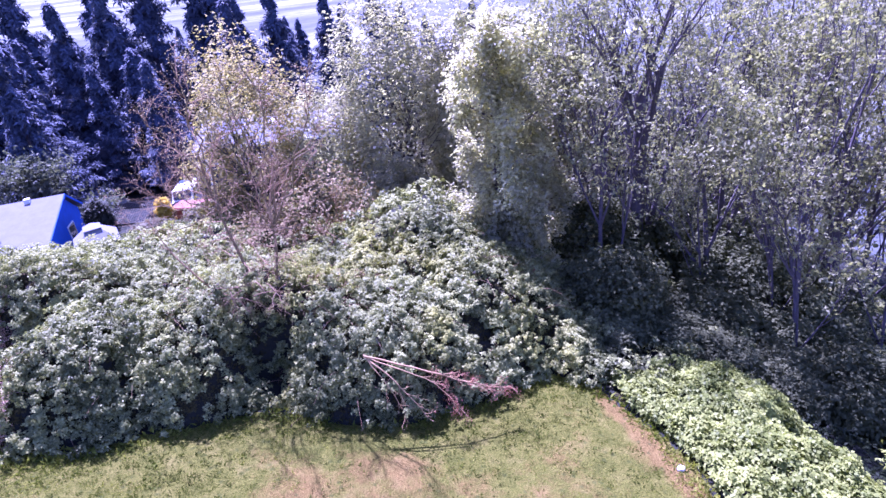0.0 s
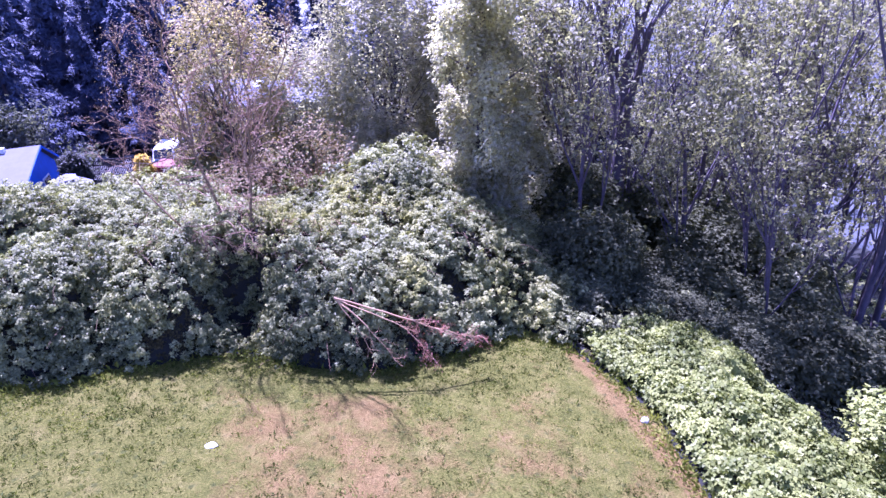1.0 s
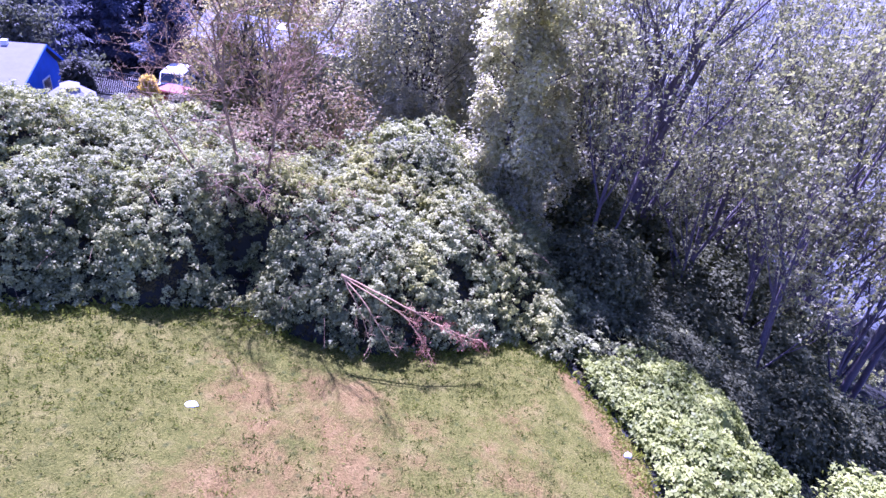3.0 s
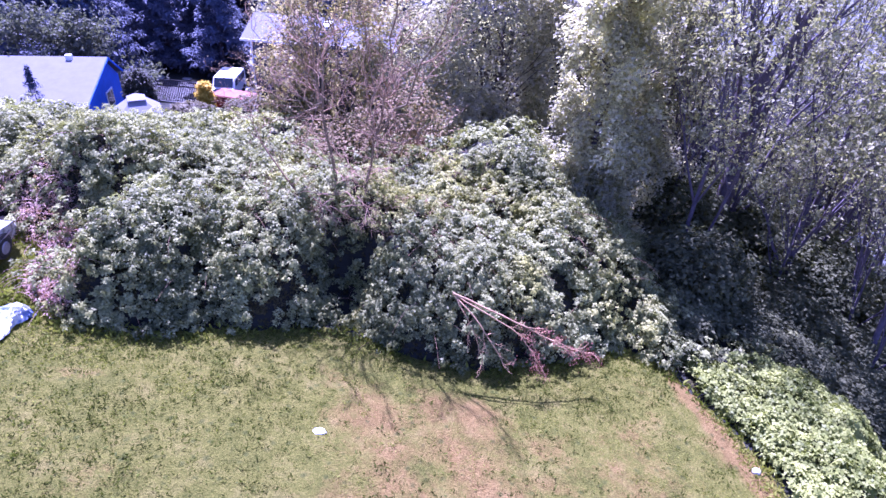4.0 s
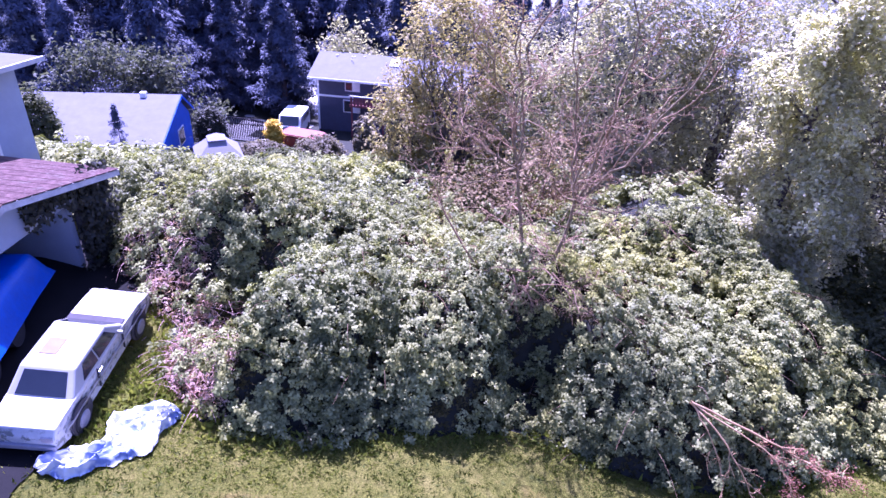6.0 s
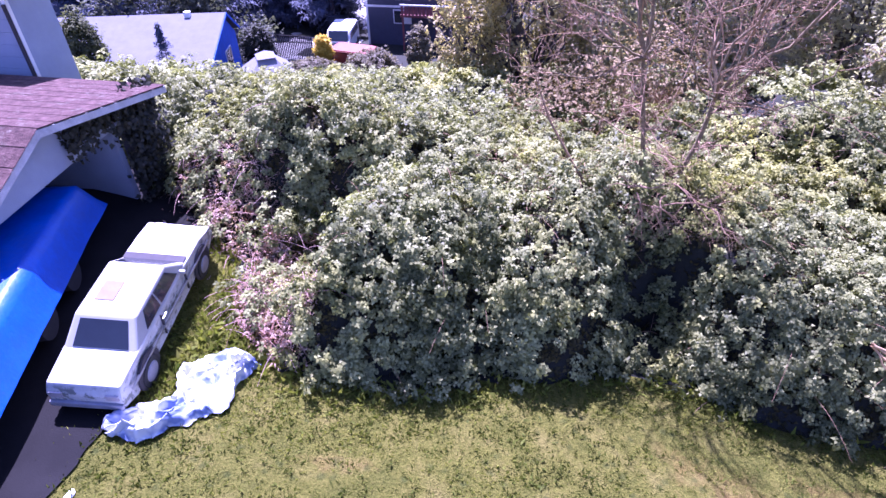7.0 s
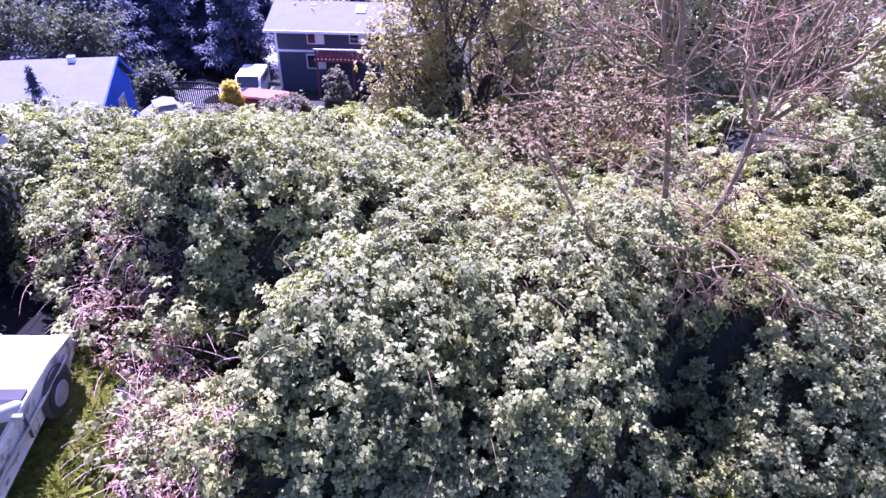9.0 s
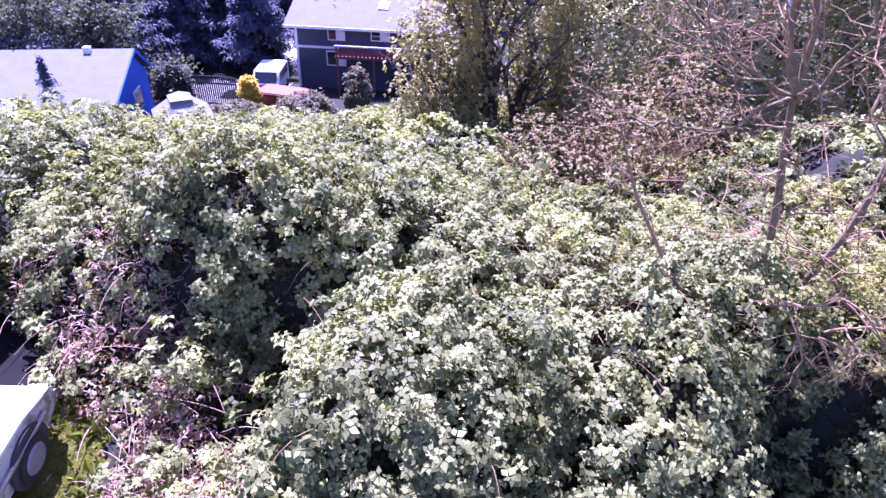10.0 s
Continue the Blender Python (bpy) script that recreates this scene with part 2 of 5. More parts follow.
def wave(x, y, scale, seed=0):
    """Smooth value noise in arrays, about -1..1."""
    x, y = np.asarray(x, float) / scale + seed * 17.3, np.asarray(y, float) / scale - seed * 9.1
    xi, yi = np.floor(x), np.floor(y)
    fx, fy = x - xi, y - yi
    fx, fy = fx * fx * (3 - 2 * fx), fy * fy * (3 - 2 * fy)

    def h(a, b):
        s = np.sin(a * 127.1 + b * 311.7 + seed * 3.7) * 43758.5453
        return (s - np.floor(s)) * 2 - 1
    return (h(xi, yi) * (1 - fx) * (1 - fy) + h(xi + 1, yi) * fx * (1 - fy) + h(xi, yi + 1) * (1 - fx) * fy + h(xi + 1, yi + 1) * fx * fy)


# ---- ground ----


def soft_plus(v, k=1.0):
    return np.where(v / k > 30, v, k * np.log1p(np.exp(np.minimum(v / k, 30))))


def bump2(x, y, cx, cy, sx, sy):
    return np.exp(-((x - cx) / sx) ** 2 - ((y - cy) / sy) ** 2)


def ground(x, y):
    """Height of the bare ground: a lawn that falls to the right and away, a ravine at its side and a valley behind."""
    x, y = np.asarray(x, float), np.asarray(y, float)
    xc = np.clip(x, -16, 60)
    z = -1.18 - 0.14 * np.minimum(xc, 12) - 0.08 * (np.clip(y, -12, 60) - 8)
    z = z - 6.3 * np.clip((y - 16 - 1.2 * np.clip(x + 14, 0, 5)) / (19 + 1.4 * np.clip(x + 20, 0, 12)), 0, 1)
    z = z - 1.35 * np.clip((y - 38) / 9, 0, 1) * np.clip((-8 - x) / 8, 0, 1)
    z = z - 0.42 * (soft_plus(x - 7.0, 0.8) - soft_plus(x - 17, 2.0))
    z = z + (0.022 * wave(x, y, 0.45, 18) + 0.03 * wave(x, y, 0.9, 19)) * np.clip((8 - np.abs(y - 7)) / 2, 0, 1) * np.clip((16 - np.abs(x + 5)) / 4, 0, 1)
    z = z + 0.13 * (y - 9.85) * bump2(x, y, -13.3, 9.6, 1.5, 2.4)
    z = z + 0.05 * wave(x, y, 1.7, 3) * np.clip((np.abs(y - 6) - 5) / 4, 0.25, 1)
    return z


MOUND = [(-40, 17), (-15.2, 14.2), (-14.4, 13.2), (-13.5, 12.5), (-12.4, 11.5), (-11.6, 9.9), (-10.7, 9.35), (-10, 9.2), (-8.3, 9.5), (-7, 10.25), (-5.3, 10.75),
         (-4.5, 10.85), (-3.5, 10.6), (-2.5, 10.35), (-1.2, 10.6), (0.4, 11.3), (1.6, 12.1), (2.6, 12.5), (3.4, 12.0), (3.9, 11), (4.5, 10.1),
         (4.8, 9), (4.9, 7.9), (5.1, 5), (5.2, -4), (40, -4), (40, 46), (-40, 46)]


def inside_mound(x, y):
    """Distance past the thicket's edge, positive inside."""
    x, y = np.asarray(x, float), np.asarray(y, float)
    best = np.full(x.shape, 1e9)
    odd = np.zeros(x.shape, bool)
    for (ax, ay), (bx, by) in zip(MOUND, MOUND[1:] + MOUND[:1]):
        dx, dy = bx - ax, by - ay
        t = np.clip(((x - ax) * dx + (y - ay) * dy) / (dx * dx + dy * dy), 0, 1)
        best = np.minimum(best, np.hypot(x - ax - t * dx, y - ay - t * dy))
        cross = ((ay > y) != (by > y)) & (x < dx * (y - ay) / (dy if dy else 1e-9) + ax)
        odd ^= cross
    return np.where(odd, best, -best)


def pits(x, y):
    """Dark hollows between the humps of the thicket."""
    return np.clip(0.7 * bump2(x, y, -11.3, 12.45, 1.3, 0.45) + bump2(x, y, -10.75, 11.9, 0.32, 0.55) + 0.6 * bump2(x, y, -12.1, 12.4, 0.4, 0.4), 0, 1)


def gully(x, y):
    """The low strip of dead brambles between the car and the first hump."""
    side = (x + 10.3 - 0.15 * (y - 10.5)) / 0.17
    end = (y - 11.95 - 0.1 * np.sin(4 * x)) / 0.12
    return 1 / ((1 + np.exp(np.clip(side, -30, 30))) * (1 + np.exp(np.clip(end, -30, 30))))


def thicket(x, y, fine=True):
    """Height of the bramble thicket over the ground."""
    x, y = np.asarray(x, float), np.asarray(y, float)
    d = inside_mound(x, y) + (0.2 * wave(x, y, 0.9, 5) if fine else 0) - 0.5 * bump2(x, y, -8.3, 9.6, 1.5, 0.7) - 0.3 * bump2(x, y, -4.9, 10.9, 0.9, 0.5)
    back = np.clip((y - 12.6) / 2.6, 0, 1)
    top = 2.15 - 0.5 * back
    top = top + 0.55 * bump2(x, y, -8.9, 10.8, 1.7, 1.1) + 0.65 * bump2(x, y, -6.5, 11.9, 1.3, 1.0)
    top = top + 0.88 * bump2(x, y, -10.9, 13.8, 1.9, 1.2) / (1 + np.exp(np.clip(-(y - 12.95 - 0.12 * np.sin(3 * x)) / 0.07, -30, 30))) + 0.8 * bump2(x, y, -5.0, 13.9, 2.0, 1.3)
    top = top + 0.9 * bump2(x, y, -1.2, 16.0, 2.4, 1.8) + 2.1 * bump2(x, y, -0.9, 18.8, 2.3, 1.9) + 0.55 * bump2(x, y, -2.0, 11.5, 1.5, 1.0)
    top = top - 1.0 * bump2(x, y, -10.7, 11.3, 0.8, 0.6) - 1.0 * bump2(x, y, -9.3, 12.7, 1.4, 0.45) - 0.5 * bump2(x + 7.75 - 0.25 * (y - 11), y, 0, 11.0, 0.3, 0.9) - 1.9 * np.exp(-((x + 4.95) / 0.95) ** 4) / (1 + np.exp(np.clip((y - 12.45 - 0.1 * np.sin(5 * x)) / 0.06, -30, 30))) - 2.0 * pits(x, y)
    top = top - 0.7 * np.clip((y - 16) / 6, 0, 1) * np.clip((-2 - x) / 3, 0, 1) - 0.3 * np.clip((y - 22) / 8, 0, 1)
    top = top + 1.0 * bump2(x, y, 0.7, 14.3, 1.5, 1.5)
    right = np.clip((x - 2.2) / 2.0, 0, 1)
    top = top * (1 - right) + right * (0.85 + 0.25 * wave(x, y, 2.0, 9))
    top = top + np.clip((8.4 - x) / 0.8, 0, 1) * np.clip((x - 4.2) / 1.0, 0, 1) * np.clip((12.2 - y) / 1.0, 0, 1) * 0.3
    if fine:
        top = top * (1 + 0.10 * wave(x, y, 1.7, 1)) + 0.19 * wave(x, y, 0.75, 2) + 0.15 * wave(x, y, 0.33, 4)
        top = top - 0.38 * np.clip(0.2 - np.abs(wave(x, y, 1.5, 14)), 0, 1) / 0.2 * (wave(x, y, 2.6, 15) > -0.1)
    top = top * (1 - 0.72 * gully(x, y))
    rise = 1 - np.exp(-np.clip(d, 0, None) / (0.78 - 0.3 * gully(x, y) + 0.4 * bump2(x, y, 1.8, 12.6, 1.1, 0.9) - 0.25 * bump2(x, y, -1.2, 11.2, 1.7, 1.0)))
    return np.clip(top, 0.1, None) * rise


def grid_mesh(name, xs, ys, zf):
    X, Y = np.meshgrid(xs, ys)
    Z = zf(X, Y)
    n, m = len(xs), len(ys)
    i = np.arange(m - 1)[:, None] * n + np.arange(n - 1)[None]
    F = np.stack([i, i + 1, i + n + 1, i + n], -1).reshape(-1, 4)
    me = fast_mesh(name, np.stack([X, Y, Z], -1).reshape(-1, 3), F)
    me.polygons.foreach_set("use_smooth", np.ones(len(me.polygons), bool))
    return me


def graded(lo, a, b, hi, step, grow=1.25):
    """Even steps from a to b, growing ones out to lo and hi."""
    mid = list(np.arange(a, b, step))
    up, s, v = [], step, b
    while v < hi:
        up.append(v)
        s *= grow
        v += s
    dn, s, v = [], step, a - step
    while v > lo:
        dn.append(v)
        s *= grow
        v -= s
    return np.array([lo] + dn[::-1] + mid + up + [hi])


def far_ground(x, y):
    """The valley floor beyond, and low hills at the edge of sight."""
    z = ground(x, y)
    r = np.hypot(x, y)
    hills = np.clip((r - 250) / 900, 0, 1) * (13 + 9 * wave(x, y, 420, 7))
    return z + hills


def lawn_wear(x, y):
    """How trodden and dry the lawn is: under nought it is lush."""
    d = -inside_mound(x, y)
    w = (0.17 + 0.05 * wave(x, y, 0.8, 34)) * bump2(x, y, -2.3, 8.7, 2.4, 1.0) + 0.10 * bump2(x, y, -1.6, 6.6, 2.6, 1.6) + 0.06 * bump2(x, y, -7.0, 5.8, 3.0, 1.2)
    w = w + 0.16 * bump2(x, y, -9.3, 8.15, 1.0, 0.28) + 0.42 * np.exp(-((x - np.interp(y, [5, 6.7, 7.6, 9.2, 10.2, 11.4], [5.3, 5.15, 4.95, 4.5, 4.2, 3.75]) + 0.12) / 0.24) ** 2) * (y < 11.7) * (y > -2) + 0.10 * bump2(x, y, 1.4, 8.4, 0.9, 0.8)
    w = w - 0.13 * np.clip((-4.5 - x) / 2.5, 0, 1) - 0.26 * np.exp(-(np.clip(d - 0.1, 0, None) / 0.7) ** 2) * np.clip((3.6 - x) / 0.8, 0, 1) - 0.10 * bump2(x, y, 1.6, 10.6, 1.2, 0.9)
    left = np.clip((-4.5 - x) / 2.0, 0, 1)
    w = w - 0.15 * left * np.exp(-((d - 1.75 - 0.15 * wave(x, y, 1.5, 33)) / 0.28) ** 2) + 0.07 * left * np.exp(-((d - 1.15) / 0.22) ** 2)
    return w - 0.02


me = grid_mesh("ground", graded(-4000, -17, 12, 4000, 0.14), graded(-4000, 2, 24, 4000, 0.14), far_ground)
ground_ob = tagged(put("ground", me, M_SOILSHADE), "sloping lawn, bare soil and valley floor out to the horizon", "ground", kind="structure")
me.materials.append(M_LAWN)
me.materials.append(M_FARLAND)
cen = np.empty(len(me.polygons) * 3)
me.polygons.foreach_get("center", cen)
cen = cen.reshape(-1, 3)
idx = np.where((inside_mound(cen[:, 0], cen[:, 1]) < 0.15) & (cen[:, 1] < 20), 1, np.where((np.hypot(cen[:, 0], cen[:, 1]) > 70) | (cen[:, 0] > np.maximum(14.5, 0.68 * cen[:, 1])), 2, 0)).astype(np.int32)
me.polygons.foreach_set("material_index", idx)
xyz = np.empty(len(me.vertices) * 3)
me.vertices.foreach_get("co", xyz)
xyz = xyz.reshape(-1, 3)
wear = me.attributes.new("wear", "FLOAT", "POINT")
wear.data.foreach_set("value", lawn_wear(xyz[:, 0], xyz[:, 1]).astype(np.float32))

# the dark drive beside the lawn
dy, du = np.arange(-6, 14.2, 0.12), np.linspace(0, 1, 90)
DU, DY = np.meshgrid(du, dy)
DX = -12.62 - 0.12 * (DY - 9.6) + 0.12 * wave(DY, DY * 0, 0.6, 2) + 0.05 * wave(DY, DY * 0, 0.2, 5) - 12.0 * DU ** 1.4
i = np.arange(len(dy) - 1)[:, None] * len(du) + np.arange(len(du) - 1)[None]
me = fast_mesh("driveway", np.stack([DX, DY, ground(DX, DY) + 0.035], -1).reshape(-1, 3), np.stack([i, i + len(du), i + len(du) + 1, i + 1], -1).reshape(-1, 4))
me.polygons.foreach_set("use_smooth", np.ones(len(me.polygons), bool))
tagged(put("driveway", me, M_ASPHALT), "dark worn asphalt drive before the garage", "driveway", kind="structure")

# ---- the bramble thicket ----
RNG = np.random.default_rng(7)


def spread_on(n, x0, x1, y0, y1, hf, keep=None, rng=RNG, weight=True):
    """Random places on a height field, more of them where it is steep."""
    x, y = rng.uniform(x0, x1, n), rng.uniform(y0, y1, n)
    e = 0.06
    gx = (hf(x + e, y) - hf(x - e, y)) / (2 * e)
    gy = (hf(x, y + e) - hf(x, y - e)) / (2 * e)
    area = np.sqrt(1 + gx * gx + gy * gy)
    ok = rng.uniform(0, 1, n) < np.minimum(area / 3.0, 1) if weight else np.ones(n, bool)
    if keep is not None:
        ok &= keep(x, y, rng)
    x, y, gx, gy = x[ok], y[ok], gx[ok], gy[ok]
    nr = np.stack([-gx, -gy, np.ones_like(gx)], 1)
    nr /= np.linalg.norm(nr, axis=1)[:, None]
    return np.stack([x, y, hf(x, y)], 1), nr


def top_of(x, y):
    return ground(x, y) + thicket(x, y)


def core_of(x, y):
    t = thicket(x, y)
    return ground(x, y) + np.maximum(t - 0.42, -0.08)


# near-black sheet below the brambles, put in as shade for the leaf gaps
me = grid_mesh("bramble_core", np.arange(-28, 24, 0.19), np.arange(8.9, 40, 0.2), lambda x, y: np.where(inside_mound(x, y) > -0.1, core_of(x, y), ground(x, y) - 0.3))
thicket_ob = tagged(put("bramble_thicket", me, M_SOILSHADE), "dense sprawling bramble thicket with glossy green leaves", "bramble", kind="stuff")

CAR_BOX = (-14.6, -11.3, 6.5, 12.2)


def bramble_keep(x, y, rng):
    d = inside_mound(x, y)
    patch = wave(x, y, 0.36, 12) + 0.6 * wave(x, y, 0.17, 13)
    dead = (0.62 + 0.5 * wave(x, y, 0.5, 16)) * gully(x, y) * (x > -12.6) + 0.85 * bump2(x, y, -12.5, 12.6, 0.8, 0.7) + 0.6 * bump2(x, y, -13.7, 13.4, 0.8, 0.6)
    right = (x > 3.6) & (y < 12)
    # thinned in hollows and on the ledge so the dark core reads as shade
    return (d > 0.0) & (rng.uniform(0, 1, len(x)) < 0.58 + 0.72 * patch - 0.35 * pits(x, y) - 0.25 * bump2(x, y, -11.3, 12.95, 1.1, 0.22) - 0.2 * bump2(x, y, -5.3, 14.3, 2.3, 1.5) - 0.2 * np.exp(-((x + 4.95) / 0.9) ** 4) * (y < 12.4) * (y > 10.9)) & (rng.uniform(0, 1, len(x)) > dead * 1.1) & ~right


def rosettes(n, area, leaves, spread, keep, rng, size, dome=0.5):
    """Shoot ends: rings of leaves round points on the thicket, tilted outwards."""
    c, q = spread_on(n, *area, top_of, keep, rng)
    c[:, 2] += rng.uniform(-0.42, 0.16, len(c))
    far = rng.uniform(0, 1, len(c)) < 0.25
    c[far] += q[far] * rng.uniform(0.05, 0.32, (int(far.sum()), 1))
    k = np.repeat(np.arange(len(c)), leaves)
    off = rng.normal(0, 1, (len(k), 3))
    off /= np.linalg.norm(off, axis=1)[:, None]
    off *= (rng.uniform(0.2, 1, len(k)) ** 0.6 * spread)[:, None]
    up = q[k] * 0.6 + np.array([0, 0, 0.5])
    below = (off * q[k]).sum(1) < -0.3 * spread
    off[below] *= -1
    P = c[k] + off * np.array([1, 1, 0.75])
    return P, up + off / spread * dome, rng.uniform(0.75, 1.25, len(k)) * size


pts, nrs, sizes = [], [], []
for n, area, k, spread, size in ((19000, (-15.2, 4.5, 9.0, 17.5), 11, 0.13, 0.069), (1700, (-24, -15.2, 13.8, 17.5), 10, 0.2, 0.11), (5200, (-26, 4, 17.5, 25), 9, 0.22, 0.125), (2800, (-30, 2, 25, 36), 9, 0.3, 0.17), (2200, (4, 20, 8, 26), 9, 0.22, 0.12)):
    p, q, z = rosettes(n * 3, area, k, spread, bramble_keep, RNG, size)
    pts.append(p)
    nrs.append(q)
    sizes.append(z)
P, N, S = np.concatenate(pts), np.concatenate(nrs), np.concatenate(sizes)
V, F = leaf_arrays(P, N, S, RNG, 3, 0.74, 0.24, 0.48)
put("bramble_leaves", fast_mesh("bramble_leaves", V, F), M_BRAMBLE, thicket_ob)


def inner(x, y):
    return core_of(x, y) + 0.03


# second leaf layer over the core, coloured dark to stand for shade in the gaps
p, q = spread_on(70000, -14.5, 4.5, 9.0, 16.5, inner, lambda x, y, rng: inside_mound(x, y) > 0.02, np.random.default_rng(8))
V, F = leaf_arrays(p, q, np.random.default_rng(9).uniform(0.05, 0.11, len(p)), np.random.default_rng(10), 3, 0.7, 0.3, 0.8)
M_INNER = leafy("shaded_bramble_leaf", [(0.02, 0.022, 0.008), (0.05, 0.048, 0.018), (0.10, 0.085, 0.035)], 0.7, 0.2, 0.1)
put("inner_leaves", fast_mesh("inner_leaves", V, F), M_INNER, thicket_ob, "bramble leaves inside the thicket, darkened as shade")


def canes(n, x0, x1, y0, y1, keep, rng, r=0.006, reach=(0.5, 1.1), up=0.25):
    """Arching stems that rise from the thicket and bend down again."""
    out = []
    p, q = spread_on(n, x0, x1, y0, y1, top_of, keep, rng, False)
    for a in p:
        th, ln = rng.uniform(0, 2 * math.pi), rng.uniform(*reach)
        d = np.array([math.cos(th), math.sin(th), 0]) * ln
        h = rng.uniform(0.3, 1) * up
        pts = [(a + d * t + np.array([0, 0, -0.15 + 4 * h * t * (1 - t) - 0.1 * t]), r * (1 - 0.6 * t)) for t in np.linspace(0, 1, 6)]
        out.append(pts)
    return out


cane_paths = canes(520, -14, 3, 9.5, 18, lambda x, y, rng: inside_mound(x, y) > 0.1, np.random.default_rng(3), 0.0045)
V, F = tube_arrays(cane_paths, 4)
put("bramble_canes", fast_mesh("bramble_canes", V, F), M_PINKBARK, thicket_ob, "thin arching pinkish brown bramble canes")

# dead reddish brambles beside the car
M_DEADCANE = plain("dead_cane", (0.58, 0.37, 0.32), 0.8, var=0.35, scale=9, bumpy=0.3, fine=40)
rng = np.random.default_rng(5)
straw = canes(1500, -8.2, -2.4, 12.5, 17.0, lambda x, y, rng: (inside_mound(x, y) > 0.1) & (rng.uniform(0, 1, len(x)) < 0.15 + 0.8 * bump2(x, y, -5.3, 14.3, 2.3, 1.5) + 0.4 * wave(x, y, 0.7, 17)), np.random.default_rng(4), 0.005, (0.25, 0.8), 0.2)
V, F = tube_arrays(straw, 3)
put("dry_stems", fast_mesh("dry_stems", V, F), plain("dry_brown_stem", (0.36, 0.24, 0.13), 0.85, var=0.4, scale=7, bumpy=0.2, fine=40), thicket_ob, "dry brown stems tangled among the brambles")
dead_ob = thing("dead_brambles", (-11.3, 10.8, float(ground(-11.3, 10.8))))
tagged(dead_ob, "dry reddish pink dead brambles beside the white car", "dead brambles", kind="stuff")


def dead_keep(x, y, rng):
    return rng.uniform(0, 1, len(x)) < (0.75 + 0.9 * wave(x, y, 0.3, 52)) * np.maximum(np.maximum(gully(x, y) * (inside_mound(x, y) > 0.1), 0.7 * bump2(x, y, -12.5, 12.5, 0.8, 0.8)), np.maximum(0.5 * bump2(x, y, -13.7, 13.4, 0.8, 0.6), 0.8 * bump2(x, y, -10.95, 12.6, 0.3, 0.35)))


dp, dn = spread_on(52000, -14.6, -10, 9.4, 14.2, lambda x, y: ground(x, y) + 0.85 * thicket(x, y), dead_keep, rng)
dp[:, 2] += rng.uniform(-0.3, 0.12, len(dp)) + 0.14 * wave(dp[:, 0], dp[:, 1], 0.22, 51)
off = np.array(dead_ob.location)
V, F = leaf_arrays(dp - off, dn, rng.uniform(0.035, 0.10, len(dp)), rng, 2, 0.35, 0.4, 1.2)
put("dry_leaves", fast_mesh("dry_leaves", V, F), M_DEAD, dead_ob)
cp = canes(1100, -14.4, -10, 9.6, 13.8, dead_keep, rng, 0.0055, (0.3, 0.85), 0.16)
V, F = tube_arrays([[(p - off, r) for p, r in path] for path in cp], 4)
put("dry_canes", fast_mesh("dry_canes", V, F), M_DEADCANE, dead_ob)

# the low bright hedge along the lawn's side


def hedge_keep(x, y, rng):
    d = inside_mound(x, y)
    return (d > 0.22) & (d < 3.6) & (y < 12.4) & (rng.uniform(0, 1, len(x)) < 0.75 + 0.4 * wave(x, y, 0.5, 21))


p, q = spread_on(105000, 4, 9.2, 2, 12.4, top_of, hedge_keep)
p[:, 2] += RNG.uniform(-0.2, 0.12, len(p)) + 0.14 * wave(p[:, 0], p[:, 1], 0.35, 41)
V, F = leaf_arrays(p, q * 0.7 + np.array([0, 0, 0.5]), RNG.uniform(0.065, 0.125, len(p)), RNG, 3, 0.75, 0.25, 0.5)
hedge = tagged(put("hedge", fast_mesh("hedge", V, F), M_HEDGE), "low bright yellow-green hedge along the lawn edge", "hedge", kind="stuff")
# dark sheet below the hedge leaves, standing for shade between them
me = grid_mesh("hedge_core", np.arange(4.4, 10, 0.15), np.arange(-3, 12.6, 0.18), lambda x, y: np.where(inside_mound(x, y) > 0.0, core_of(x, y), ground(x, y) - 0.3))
put("hedge_core", me, M_SOILSHADE, hedge)

# grass blades on the lawn
rng = np.random.default_rng(11)
gp, gn = spread_on(120000, -13.5, 5.2, 3.0, 12.5, lambda x, y: ground(x, y), lambda x, y, r: (inside_mound(x, y) < 0.25) & (r.uniform(0, 1, len(x)) < 0.05 + 0.9 * wave(x, y, 0.4, 23) + 0.5 * wave(x, y, 1.6, 24) + 0.7 * (inside_mound(x, y) > -0.3) + 1.2 * bump2(x, y, -11.9, 9.2, 0.45, 1.4)), rng, False)
edge_d = -inside_mound(gp[:, 0], gp[:, 1])
length = rng.uniform(0.03, 0.08, len(gp)) * (1 + 1.8 * np.exp(-np.clip(edge_d, 0, None) / 0.25) + 1.6 * bump2(gp[:, 0], gp[:, 1], -11.9, 9.2, 0.5, 1.4))
V, F = leaf_arrays(gp, rng.normal(0, 1, gp.shape) * np.array([1, 1, 0.3]), length, rng, 1, 0.3, 0.2, 0.3)
M_BLADE = leafy("grass_blade", [(0.085, 0.125, 0.010), (0.19, 0.225, 0.022), (0.31, 0.30, 0.06)], 0.7, 0.35, 0.15)
tagged(put("lawn_blades", fast_mesh("lawn_blades", V, F), M_BLADE), "short patchy green and straw-coloured grass blades", "grass", kind="stuff")

